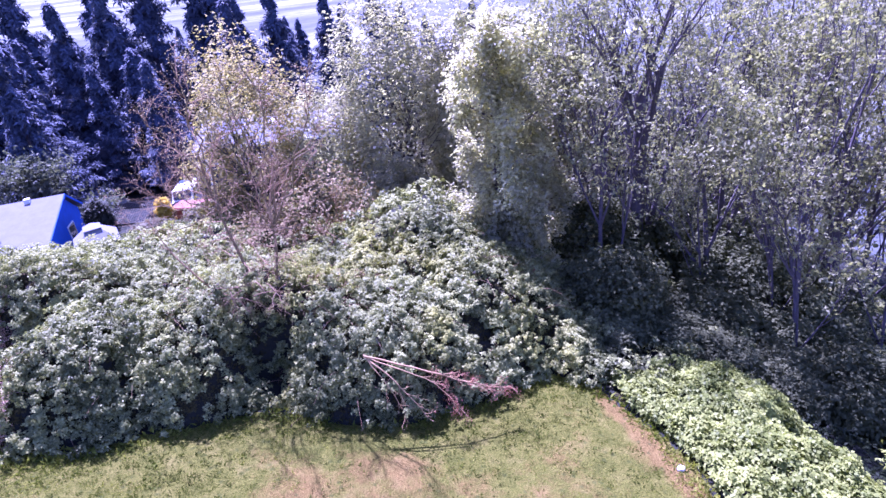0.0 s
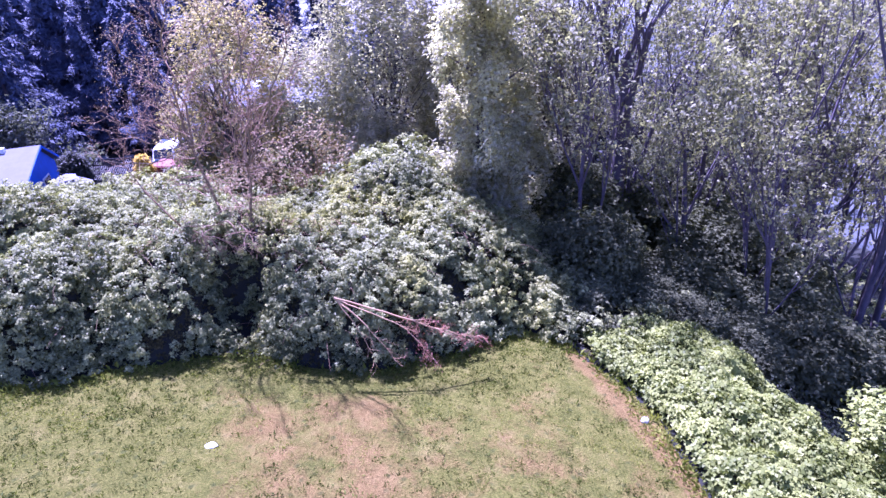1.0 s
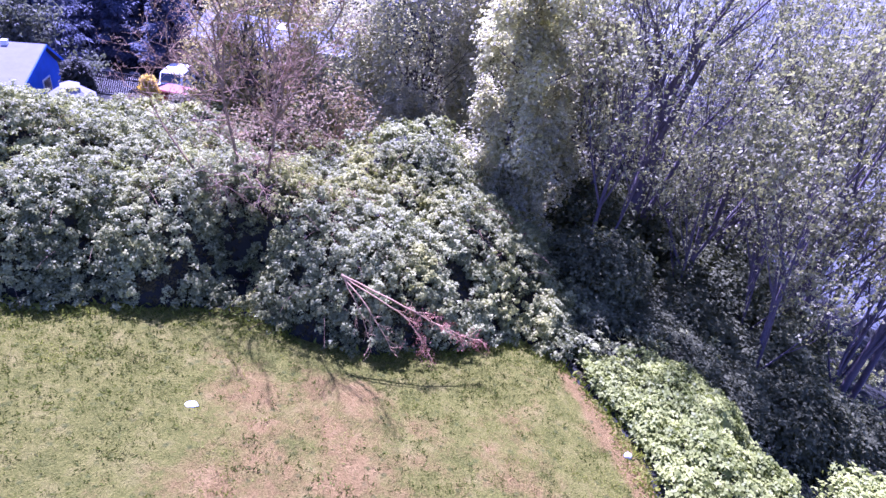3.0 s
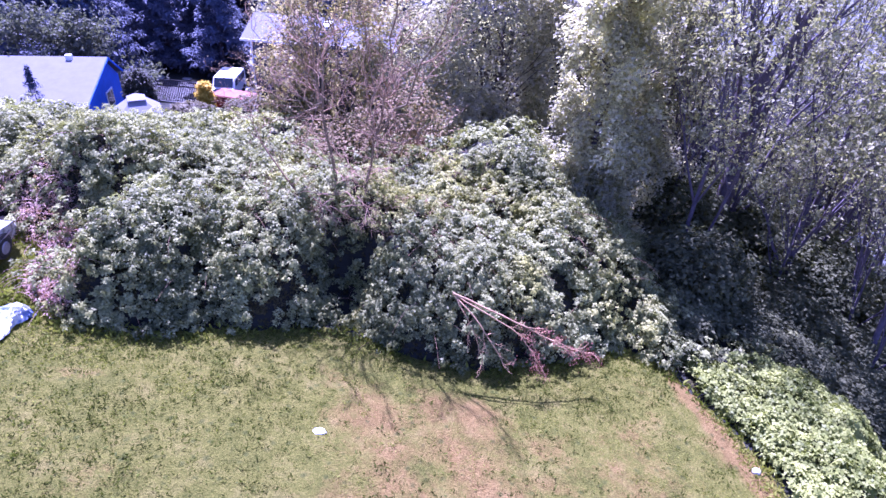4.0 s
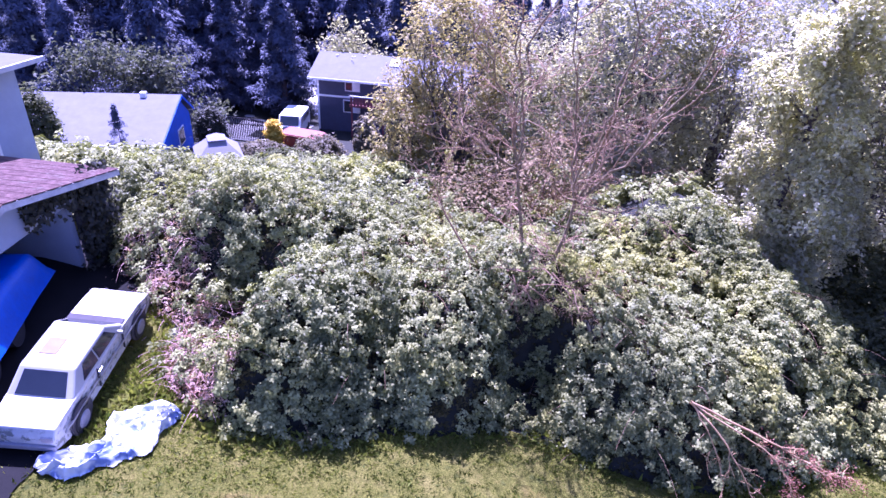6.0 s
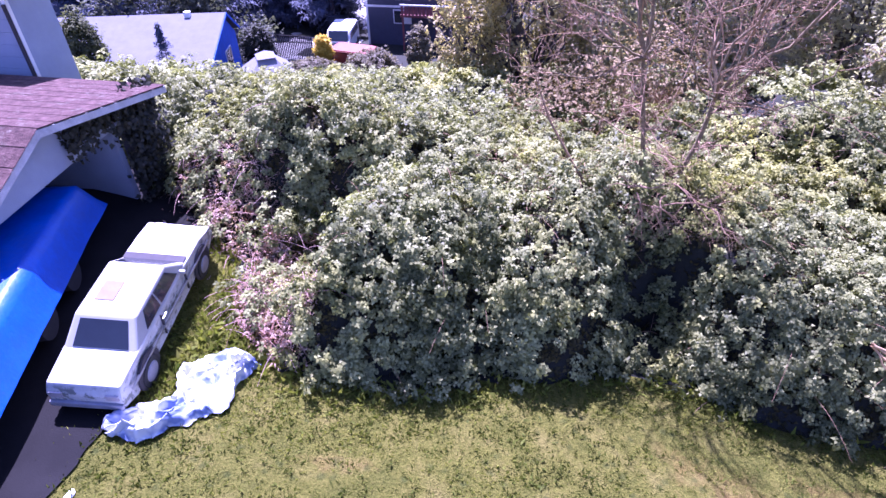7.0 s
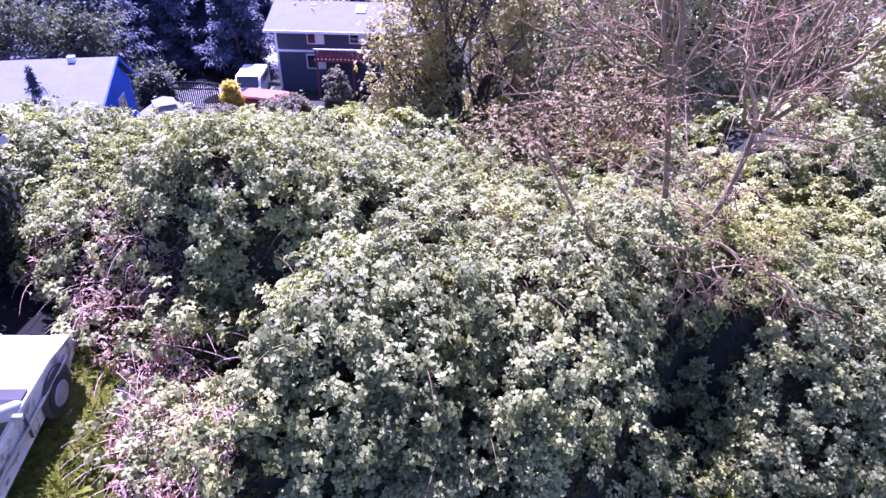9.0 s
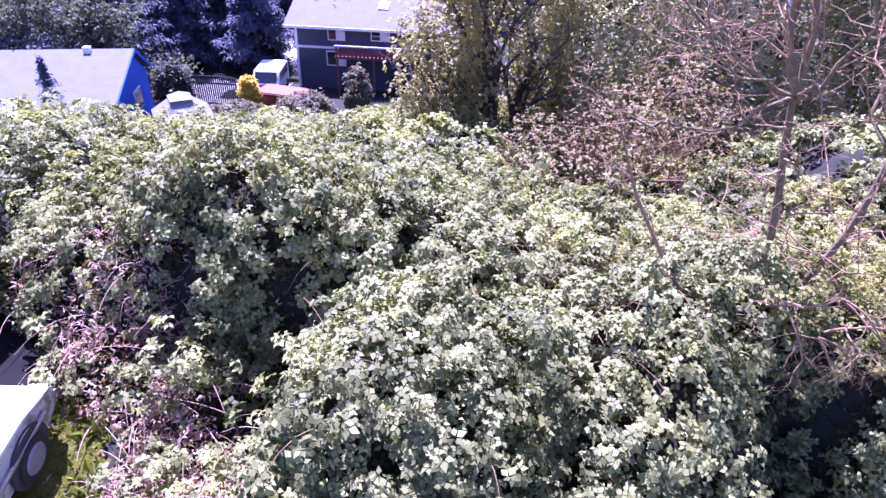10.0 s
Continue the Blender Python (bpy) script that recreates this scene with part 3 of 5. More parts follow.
# small dark tufts of coarse grass and clover, thick where the lawn is lush
tp, tn = spread_on(24000, -12.5, 5.0, 2.5, 12.3, lambda x, y: ground(x, y), lambda x, y, r: (inside_mound(x, y) < 0.1) & (r.uniform(0, 1, len(x)) < 0.30 + 0.3 * wave(x, y, 1.1, 29) - 1.9 * lawn_wear(x, y)), rng, False)
k = np.repeat(np.arange(len(tp)), 10)
grow_by = (0.6 + 0.65 * rng.uniform(0, 1, len(tp)) ** 2)[k]
P = tp[k] + rng.normal(0, 1, (len(k), 3)) * np.array([0.05, 0.035, 0.0]) * grow_by[:, None]
V, F = leaf_arrays(P, rng.normal(0, 1, P.shape) * np.array([1, 1, 0.35]), rng.uniform(0.04, 0.095, len(P)) * grow_by, rng, 1, 0.34, 0.25, 0.3)
M_TUFT = leafy("coarse_tuft", [(0.04, 0.055, 0.006), (0.08, 0.105, 0.010), (0.14, 0.16, 0.022)], 0.7, 0.3, 0.15)
tagged(put("grass_tufts", fast_mesh("grass_tufts", V, F), M_TUFT), "small dark green tufts of coarse grass in the lawn", "grass", kind="stuff")


# ---- trees ----


def grow(rng, base, way, length, radius, depth, out, tips, bend=0.22, split=(2, 4), shrink=0.66, up=0.12, angle=0.6, low=2):
    """Limbs: a bent tapered path that splits into smaller ones."""
    n = 6 if depth > 1 else 4
    p, d = np.array(base, float), np.array(way, float)
    d /= np.linalg.norm(d)
    path = [(p.copy(), radius)]
    for i in range(n):
        d = d + rng.normal(0, bend / n * 1.6, 3) + np.array([0, 0, up / n])
        d /= np.linalg.norm(d)
        p = p + d * length / n
        path.append((p.copy(), radius * (1 - 0.45 * (i + 1) / n)))
        if depth <= 1 or i >= n - 2:
            tips.append((p.copy(), d.copy()))
    out.append(path)
    if depth <= 0:
        return
    k = rng.integers(split[0], split[1] + 1)
    for j in range(k):
        i = n if j == 0 else rng.integers(low, n + 1)
        q, r = path[i]
        a = rng.normal(0, 1, 3)
        a -= d * (a @ d)
        a /= np.linalg.norm(a) + 1e-9
        w = d * math.cos(angle) + a * math.sin(angle) * rng.uniform(0.7, 1.3)
        grow(rng, q, w, length * shrink * rng.uniform(0.75, 1.2), r * 0.62, depth - 1, out, tips, bend, split, shrink, up, angle, low)


def tree(name, base, trunks, depth, leaf_mat, bark, per_tip, leaf, label, category="tree", group="", seed=1, cloud=0.25, leaflets=2, split=(2, 4), shrink=0.66,
         angle=0.6, bend=0.25, up=0.12, sides=6, width=0.6, low=2, clump=1):
    """A tree at base: trunks is a list of (way, length, radius)."""
    rng = np.random.default_rng(seed)
    ob = thing(name, base)
    tagged(ob, label, category, group)
    out, tips = [], []
    for off2, way, length, radius in trunks:
        grow(rng, np.array([off2[0], off2[1], -0.3]), way, length, radius, depth, out, tips, bend, split, shrink, up, angle, low)
    V, F = tube_arrays(out, sides)
    put("trunk", fast_mesh("trunk", V, F), bark, ob)
    if per_tip > 0 and tips:
        T = np.array([t for t, _ in tips])
        T = np.repeat(T, max(1, int(per_tip)), 0) if per_tip >= 1 else T[rng.uniform(0, 1, len(T)) < per_tip]
        T = T + rng.normal(0, cloud, T.shape)
        if clump > 1:
            T = np.repeat(T, clump, 0)
            T = T + rng.normal(0, 0.13, T.shape) * np.array([1, 1, 0.6])
        N = rng.normal(0, 0.6, T.shape) + np.array([0, 0, 0.7])
        V, F = leaf_arrays(T, N, rng.uniform(0.7, 1.3, len(T)) * leaf, rng, leaflets, width, 0.2, 0.4)
        put("crown", fast_mesh("crown", V, F), leaf_mat, ob)
    return ob


def gz(x, y, dz=0.0):
    return (x, y, float(ground(x, y)) + dz)


# the budding trees in the thicket
BUD = "slender budding tree with bare pinkish twigs in the thicket"


def twigs_along(rng, path, out, tips, count, length, radius, level, start=0.2, lift=0.35, angle=0.75):
    """Side shoots along a path, with shoots of their own."""
    P = np.array([p for p, _ in path])
    for j in range(count):
        u = start + (1 - start) * (j + rng.uniform(0, 1)) / count
        f = u * (len(P) - 1)
        i = min(int(f), len(P) - 2)
        q = P[i] + (P[i + 1] - P[i]) * (f - i)
        d = P[i + 1] - P[i]
        d /= np.linalg.norm(d)
        a = rng.normal(0, 1, 3)
        a -= d * (a @ d)
        a /= np.linalg.norm(a)
        w = d * math.cos(angle) + a * math.sin(angle) + np.array([0, 0, lift * 0.3])
        ln = length * rng.uniform(0.5, 1.25) * (1.15 - 0.6 * u)
        sub_path, p = [(q.copy(), radius)], q.copy()
        n = 4 if level else 3
        for k in range(n):
            w = w / np.linalg.norm(w) + rng.normal(0, 0.24, 3) + np.array([0, 0, lift / n])
            w /= np.linalg.norm(w)
            p = p + w * ln / n
            sub_path.append((p.copy(), radius * (1 - 0.65 * (k + 1) / n)))
            if level == 0:
                tips.append(p.copy())
        out.append(sub_path)
        if level:
            twigs_along(rng, sub_path, out, tips, 5 if level > 1 else 4, ln * 0.5, max(0.0036, radius * 0.5), level - 1, 0.15, lift, angle)


def budding_tree(base, knee, fork, stems, seed):
    """A dark trunk that forks into crooked upright stems with fine twigs; stems are ends in the world."""
    rng = np.random.default_rng(seed)
    ob = thing("budding_tree", base)
    tagged(ob, BUD, "tree", "budding trees")
    o = np.array(base)
    f, kn = np.array(fork) - o, np.array(knee) - o
    out, tips = [], []
    trunk_path = []
    for t in np.linspace(0, 1, 9):
        p = kn * (2 * t) if t < 0.5 else kn + (f - kn) * (2 * t - 1)
        trunk_path.append((p + np.array([0.04 * math.sin(9 * t + seed), 0.04 * math.sin(7 * t), -0.2 * (1 - t)]), 0.052 - 0.02 * t))
    twigs_along(rng, trunk_path, out, tips, 8, 1.5, 0.013, 2, 0.6, 0.0, 1.35)
    big = [trunk_path]
    for end, r in stems:
        e = np.array(end) - o
        side = rng.normal(0, 0.35, 3) * np.array([1, 1, 0.2])
        crook = rng.normal(0, 0.07, (10, 3))
        path = [(f + (e - f) * t + side * math.sin(3.1 * t) * (1 - 0.3 * t) + crook[i] * min(1, 3 * t) + np.array([0, 0, -0.3 * math.sin(3.14 * t)]), 0.8 * r * (1 - 0.7 * t)) for i, t in enumerate(np.linspace(0, 1, 10))]
        big.append(path)
        twigs_along(rng, path, out, tips, 8, 1.35, r * 0.3, 2, 0.08, 0.1, 0.95)
    V, F = tube_arrays(big, 6)
    put("trunk", fast_mesh("trunk", V, F), M_STEM, ob, "dark brownish bark")
    V, F = tube_arrays(out, 4)
    put("canopy", fast_mesh("canopy", V, F), M_PINKBARK, ob, "bare pinkish brown twigs")
    T = np.array(tips)
    T = T[rng.uniform(0, 1, len(T)) < np.clip((T[:, 2] + o[2] - 4.6) / 1.8, 0.02, 0.8)]
    hi = T[T[:, 2] + o[2] > 4.8]
    T = np.concatenate([T[::2], hi + rng.normal(0, 0.1, hi.shape)])
    T = T + rng.normal(0, 0.05, T.shape)
    V, F = leaf_arrays(T, rng.normal(0, 0.6, T.shape) + np.array([0, 0, 0.7]), rng.uniform(0.018, 0.038, len(T)), rng, 1, 0.6, 0.2, 0.4)
    put("crown", fast_mesh("crown", V, F), M_BUD, ob, "haze of pinkish tan buds")
    return ob


M_STEM = plain("dark_purple_brown_bark", (0.20, 0.145, 0.075), 0.9, var=0.5, scale=11, bumpy=0.5, fine=40)
budding_tree(gz(-5.15, 13.3), (-5.35, 13.3, 1.9), (-5.6, 13.3, 3.8), [((-6.7, 13.2, 6.5), 0.036), ((-6.0, 13.9, 7.4), 0.042), ((-5.2, 12.9, 7.4), 0.042), ((-7.3, 13.8, 5.6), 0.026), ((-5.5, 12.3, 5.9), 0.026), ((-7.7, 12.9, 4.0), 0.02), ((-7.2, 12.6, 4.9), 0.02)], 21)
budding_tree(gz(-4.95, 13.5), (-4.7, 13.45, 1.7), (-4.42, 13.4, 3.2), [((-5.0, 13.9, 7.0), 0.040), ((-4.2, 13.4, 7.7), 0.044), ((-3.3, 13.2, 6.2), 0.034), ((-2.8, 13.9, 5.4), 0.03), ((-4.9, 12.5, 5.2), 0.026), ((-3.5, 12.6, 5.2), 0.026), ((-2.9, 13.1, 4.0), 0.024), ((-2.4, 12.9, 7.3), 0.04)], 26)
rng = np.random.default_rng(27)
sap = thing("bent_sapling", gz(-6.1, 13.0))
tagged(sap, "thin bent bare sapling leaning out of the brambles", "tree")
h0 = np.array(sap.location)
out, tips = [], []
path = [(np.array(p) - h0, r) for p, r in (((-6.1, 13.0, -0.6), 0.03), ((-6.15, 13.0, 1.6), 0.028), ((-6.5, 13.0, 2.1), 0.024), ((-6.95, 13.0, 2.85), 0.018), ((-7.2, 13.05, 3.45), 0.01), ((-7.3, 13.1, 3.75), 0.005))]
out.append(path)
twigs_along(rng, path, out, tips, 6, 0.6, 0.008, 1, 0.4)
V, F = tube_arrays(out, 5)
put("trunk", fast_mesh("trunk", V, F), M_PINKBARK, sap)

# ivy-clad tree
def ivy_column(name, base, height, radius, seed, mat, label, n=9000, leaf=0.12):
    """A trunk with short limbs, all hung with clumps of ivy."""
    rng = np.random.default_rng(seed)
    ob = thing(name, base)
    tagged(ob, label, "tree")
    limbs = [[(np.array([0.12 * math.sin(t), 0.1 * math.cos(2 * t), t - 0.3]), 0.17 * (1 - 0.75 * t / height)) for t in np.linspace(0, height, 9)]]
    clumps = []
    for k in range(130):
        t = (k + rng.uniform(0, 1)) / 130
        th = rng.uniform(0, 2 * math.pi)
        out = radius * rng.uniform(0.15, 1.0) * (1.05 - 0.55 * t ** 3)
        z = t * height * 0.97
        c = np.array([out * math.cos(th), out * math.sin(th), z])
        clumps.append((c, rng.uniform(0.24, 0.62) * (1.05 - 0.35 * t)))
        if k % 3 == 0:
            root = np.array([0, 0, max(0.2, z - out * 0.7)])
            limbs.append([(root + (c - root) * u, 0.05 * (1 - 0.7 * u)) for u in np.linspace(0, 1, 5)])
    V, F = tube_arrays(limbs, 6)
    put("trunk", fast_mesh("trunk", V, F), M_DARKBARK, ob)
    P, N = [], []
    for c, r in clumps:
        k = int(n * r * r / sum(q * q for _, q in clumps))
        d = rng.normal(0, 1, (k, 3))
        d /= np.linalg.norm(d, axis=1)[:, None]
        w = 1 + 0.55 * wave(d[:, 0] * 3 + d[:, 2] * 2, d[:, 1] * 3, 0.8, seed + int(c[2] * 7))
        p = c + d * (r * w * rng.uniform(0.4, 1.3, k) ** 0.8)[:, None] * np.array([1, 1, 1.25])
        p[:, 2] -= 0.12 * rng.uniform(0, 1, k) ** 3 * (d[:, 2] < 0)
        P.append(p)
        N.append(d * 0.6 + np.array([-0.12, 0.1, 0.9]))
    P, N = np.concatenate(P), np.concatenate(N)
    ok = P[:, 2] > 0.05
    P, N = P[ok], N[ok]
    V, F = leaf_arrays(P, N, rng.uniform(0.65, 1.35, len(P)) * leaf, rng, 2, 0.8, 0.3, 0.5)
    put("crown", fast_mesh("crown", V, F), mat, ob)
    return ob


ivy_column("ivy_clad_tree", gz(1.9, 18.5), 9.6, 1.95, 31, M_IVY, "tall tree trunk wrapped in ivy, sunlight put into its pale colour", 46000, 0.09)
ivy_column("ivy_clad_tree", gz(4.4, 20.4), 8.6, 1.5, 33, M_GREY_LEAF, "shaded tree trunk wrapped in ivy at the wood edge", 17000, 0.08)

# bushy trees behind the thicket


def bush(name, base, size, n, leaf, mat, label, seed, stems=5, leaflets=2, hollow=0.45):
    """A rounded mass of foliage on several stems."""
    rng = np.random.default_rng(seed)
    ob = thing(name, base)
    tagged(ob, label, name.split("_")[-1])
    out, tips = [], []
    for k in range(stems):
        th = rng.uniform(0, 2 * math.pi)
        w = np.array([math.cos(th) * size[0] * 0.35, math.sin(th) * size[1] * 0.35, size[2] * 0.8])
        grow(rng, np.array([math.cos(th) * 0.2, math.sin(th) * 0.2, -0.3]), w, size[2] * 0.42, 0.025 * size[2] ** 0.8, 3, out, tips, 0.3, (2, 4), 0.55, 0.2, 0.5)
    V, F = tube_arrays(out, 4)
    put("stem", fast_mesh("stem", V, F), M_PINKBARK if mat is M_TWIG else M_BARK, ob)
    d = rng.normal(0, 1, (n, 3))
    d /= np.linalg.norm(d, axis=1)[:, None]
    th, ph = np.arctan2(d[:, 1], d[:, 0]), d[:, 2]
    lump_ = 1 + 0.22 * wave(th * 2, ph * 2.2, 0.8, seed) + 0.16 * wave(th * 5, ph * 5, 0.9, seed + 2)
    r = rng.uniform(hollow, 1, n) ** 0.6 * lump_
    P = d * r[:, None] * np.array(size) * np.array([0.5, 0.5, 0.5]) + np.array([0, 0, size[2] * 0.52])
    P += rng.normal(0, 0.06, P.shape)
    gap = wave(P[:, 0] * 1.0 + P[:, 1], P[:, 2], 0.5, seed + 5) + 0.5 * wave(P[:, 0] - P[:, 1], P[:, 2], 0.23, seed + 6) > -0.45
    P, d = P[gap & (P[:, 2] > 0)], d[gap & (P[:, 2] > 0)]
    V, F = leaf_arrays(P, d * 0.45 + np.array([0, 0, 0.9]), rng.uniform(0.7, 1.3, len(P)) * leaf, rng, leaflets, 0.65, 0.2, 0.5)
    put("crown", fast_mesh("crown", V, F), mat, ob)
    return ob


bush("bushy_tree", gz(-1.6, 23.6), (5.4, 4.5, 10.2), 20000, 0.12, M_GREY_LEAF, "rounded bushy tree with grey-green leaves", 41)
bush("bushy_tree", gz(1.6, 23.5), (5.0, 4.5, 9.6), 15000, 0.125, M_GREY_LEAF, "rounded bushy tree with grey-green leaves", 42)
bush("olive_tree", gz(-7.8, 23.8), (4.4, 3.8, 8.6), 12000, 0.115, M_OLIVE, "bushy tree with olive-yellow young leaves", 43, 7)
bush("olive_tree", gz(-9.5, 23.2), (2.6, 3.0, 4.6), 5000, 0.115, M_OLIVE, "bushy tree with olive-yellow young leaves", 44, 7)
bush("bushy_tree", gz(-5.2, 25.2), (4.6, 4.0, 6.6), 14000, 0.12, M_GREY_LEAF, "rounded bushy tree with grey-green leaves", 49)
bush("twiggy_shrub", gz(-4.7, 20.4), (4.4, 3.0, 3.6), 4200, 0.08, M_TWIG, "twiggy pinkish brown shrub behind the brambles", 45, 16)
bush("twiggy_shrub", gz(-6.8, 19.4), (3.2, 2.6, 2.4), 2600, 0.08, M_TWIG, "twiggy pinkish brown shrub behind the brambles", 46, 14)
bush("leafy_shrub", gz(-1.8, 21.4), (3.2, 2.6, 4.0), 8500, 0.10, M_GREY_LEAF, "pale grey-green shrub behind the brambles", 47)
bush("leafy_shrub", gz(9.7, 7.6), (2.6, 2.6, 3.0), 7000, 0.10, M_HEDGE, "tall yellow-green shrub beside the hedge", 48)

bush("red_leaved_shrub", gz(2.2, 15.8), (1.3, 0.9, 1.9), 420, 0.085, leafy("dark_red_leaf", [(0.09, 0.012, 0.018), (0.17, 0.03, 0.03), (0.26, 0.08, 0.06)], 0.6, 0.35, 0.2), "sparse dark red leaved shrub at the foot of the ivy", 52, 6)

# pale bluish greys that paint haze onto the distant leaves
M_FARWOOD = leafy("hazed_far_wood_leaf", [(0.06, 0.058, 0.064), (0.115, 0.111, 0.115), (0.21, 0.205, 0.195)], 0.7, 0.3, 0.1)

# the wood at the side
SLENDER = "slender dark-stemmed tree with sparse young green leaves"
rng = np.random.default_rng(50)
wood = []
for i in range(6):
    h = 13.0
    wood.append(tree("slender_tree", gz(6.5, 17.8), [((0, 0), (rng.normal(0, 0.05), rng.normal(0, 0.05), 1), h * 0.5, 0.09 + 0.012 * i), ((0.25, 0.1), (rng.normal(0, 0.16), rng.normal(0, 0.16), 1), h * 0.45, 0.06)], 4, M_SPRING, M_DARKBARK, 0.16, 0.11,
                     SLENDER, group="trees of the wood", seed=60 + i, cloud=0.3, angle=0.42, shrink=0.52, split=(3, 5), up=0.5, sides=4, bend=0.14, low=2, clump=5))
spots = [(4.4, 20.2), (5.6, 22.5), (9.0, 17.6), (10.2, 19.8), (7.0, 23.0), (10.9, 16.6), (12.0, 20.5), (13.4, 17.5), (13.2, 14.2), (15.2, 21.5), (10.2, 24.0), (15.2, 15.6), (16.8, 18.4), (10.4, 14.2)]
k = 0
while len(spots) < 32:
    x, y = rng.uniform(4, 30), rng.uniform(15, 42)
    if y > 14.5 + 0.1 * x and min(math.hypot(x - a, y - c) for a, c in spots) > 1.3:
        spots.append((x, y))
for i, o in enumerate(wood):
    x, y = [(5.0, 17.2), (4.9, 19.6), (9.4, 21.2), (12.4, 22.6), (7.2, 25.0), (14.6, 19.2)][i]
    o.matrix_basis = pose(*gz(x, y), 0, 0, 60 * i)
for i, (x, y) in enumerate(spots):
    o = copy_thing(wood[int(rng.integers(0, 6))], pose(*gz(x, y), rng.normal(0, 3), rng.normal(0, 3), rng.uniform(0, 360)))
    s = (9.8 + rng.uniform(-2.0, 1.5) - float(ground(x, y))) / 13.5
    o.scale = (s * 0.9, s * 0.9, s)

# shaded shrubs along the wood's foot, part of the shade in their leaf colour
SHADE = "green shrub in the wood's shade, the shade also in its colour"
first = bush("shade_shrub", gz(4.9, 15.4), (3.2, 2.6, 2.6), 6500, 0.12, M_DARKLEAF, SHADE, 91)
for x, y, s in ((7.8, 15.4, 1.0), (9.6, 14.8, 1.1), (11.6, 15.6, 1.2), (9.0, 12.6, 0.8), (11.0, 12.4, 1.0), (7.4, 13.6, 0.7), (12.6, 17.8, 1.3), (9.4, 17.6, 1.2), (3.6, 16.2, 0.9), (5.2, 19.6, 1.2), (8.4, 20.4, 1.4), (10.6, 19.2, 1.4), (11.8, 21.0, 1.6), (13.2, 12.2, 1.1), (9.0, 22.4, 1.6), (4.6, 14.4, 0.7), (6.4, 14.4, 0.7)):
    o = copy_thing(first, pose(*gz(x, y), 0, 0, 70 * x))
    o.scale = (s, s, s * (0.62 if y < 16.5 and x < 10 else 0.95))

# one stout trunk at the wood's edge
tree("stout_tree", gz(6.9, 19.6), [((0, 0), (0.02, 0.02, 1), 7.4, 0.34), ((0.1, 0.1), (0.3, 0.1, 1), 6.0, 0.12)], 4, M_SPRING, M_DARKBARK, 0.7, 0.1,
     "stout dark-trunked tree at the edge of the wood", seed=71, cloud=0.3, angle=0.45, shrink=0.55, split=(3, 5), up=0.3, sides=6, bend=0.12, low=2)

# shaded undergrowth of the wood, part of the shade in its leaf colour
rng = np.random.default_rng(55)
p, q = spread_on(44000, 3.2, 17, 1, 34, lambda x, y: ground(x, y) + 0.5 * thicket(x, y), lambda x, y, r: (inside_mound(x, y) > 0.6) & (r.uniform(0, 1, len(x)) < 0.6 + 0.6 * wave(x, y, 1.2, 71)) & ~((x < 6.5) & (y < 12.2)), rng, False)
p[:, 2] += rng.uniform(0, 0.7, len(p)) ** 2
# leaves on the hedge bank get a darker copy, shade put into their colour
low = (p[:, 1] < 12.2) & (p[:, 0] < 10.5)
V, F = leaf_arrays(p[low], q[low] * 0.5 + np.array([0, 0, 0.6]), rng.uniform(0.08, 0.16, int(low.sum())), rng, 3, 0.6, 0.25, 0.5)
M_BANKSHADE = leafy("bank_shade_leaf", [(0.012, 0.018, 0.009), (0.022, 0.032, 0.015), (0.045, 0.06, 0.028)], 0.6, 0.25, 0.2)
tagged(put("bank_shade_growth", fast_mesh("bank_shade_growth", V, F), M_BANKSHADE), "undergrowth on the bank beside the hedge, darkened as shade", "ivy", kind="stuff")
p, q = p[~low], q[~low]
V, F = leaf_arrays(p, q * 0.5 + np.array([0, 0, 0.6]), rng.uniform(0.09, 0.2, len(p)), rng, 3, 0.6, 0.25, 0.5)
tagged(put("undergrowth", fast_mesh("undergrowth", V, F), M_DARKLEAF), "green undergrowth in the wood's shade, the shade also in its colour", "undergrowth", kind="stuff")


# the wood goes on down the ravine
rng = np.random.default_rng(58)


def canopy(x, y):
    return ground(x, y) + 10.0 + 2.2 * wave(x, y, 5, 81) + 1.3 * wave(x, y, 2.2, 82) - 11.5 * np.clip((47 - y) / 5, 0, 1)


p, q = spread_on(40000, -4, 75, 42, 72, canopy, lambda x, y, r: x < 0.7 * y, rng)
p[:, 2] -= rng.uniform(0, 2.2, len(p)) ** 1.5
V, F = leaf_arrays(p, q + np.array([0, -0.3, 0]), rng.uniform(0.25, 0.5, len(p)), rng, 3, 0.6, 0.2, 0.6)
far_wood = tagged(put("far_wood", fast_mesh("far_wood", V, F), M_FARWOOD), "grey-green woodland down the ravine, haze put into its colour", "woodland", kind="stuff")
# dark sheet below the far leaves, again as painted shade
put("far_wood_core", grid_mesh("far_wood_core", np.arange(-4, 75, 1.0), np.arange(42, 72, 1.0), lambda x, y: np.where(x < 0.7 * y - 1, canopy(x, y) - 1.8, ground(x, y) - 1.0)), M_SOILSHADE, far_wood)


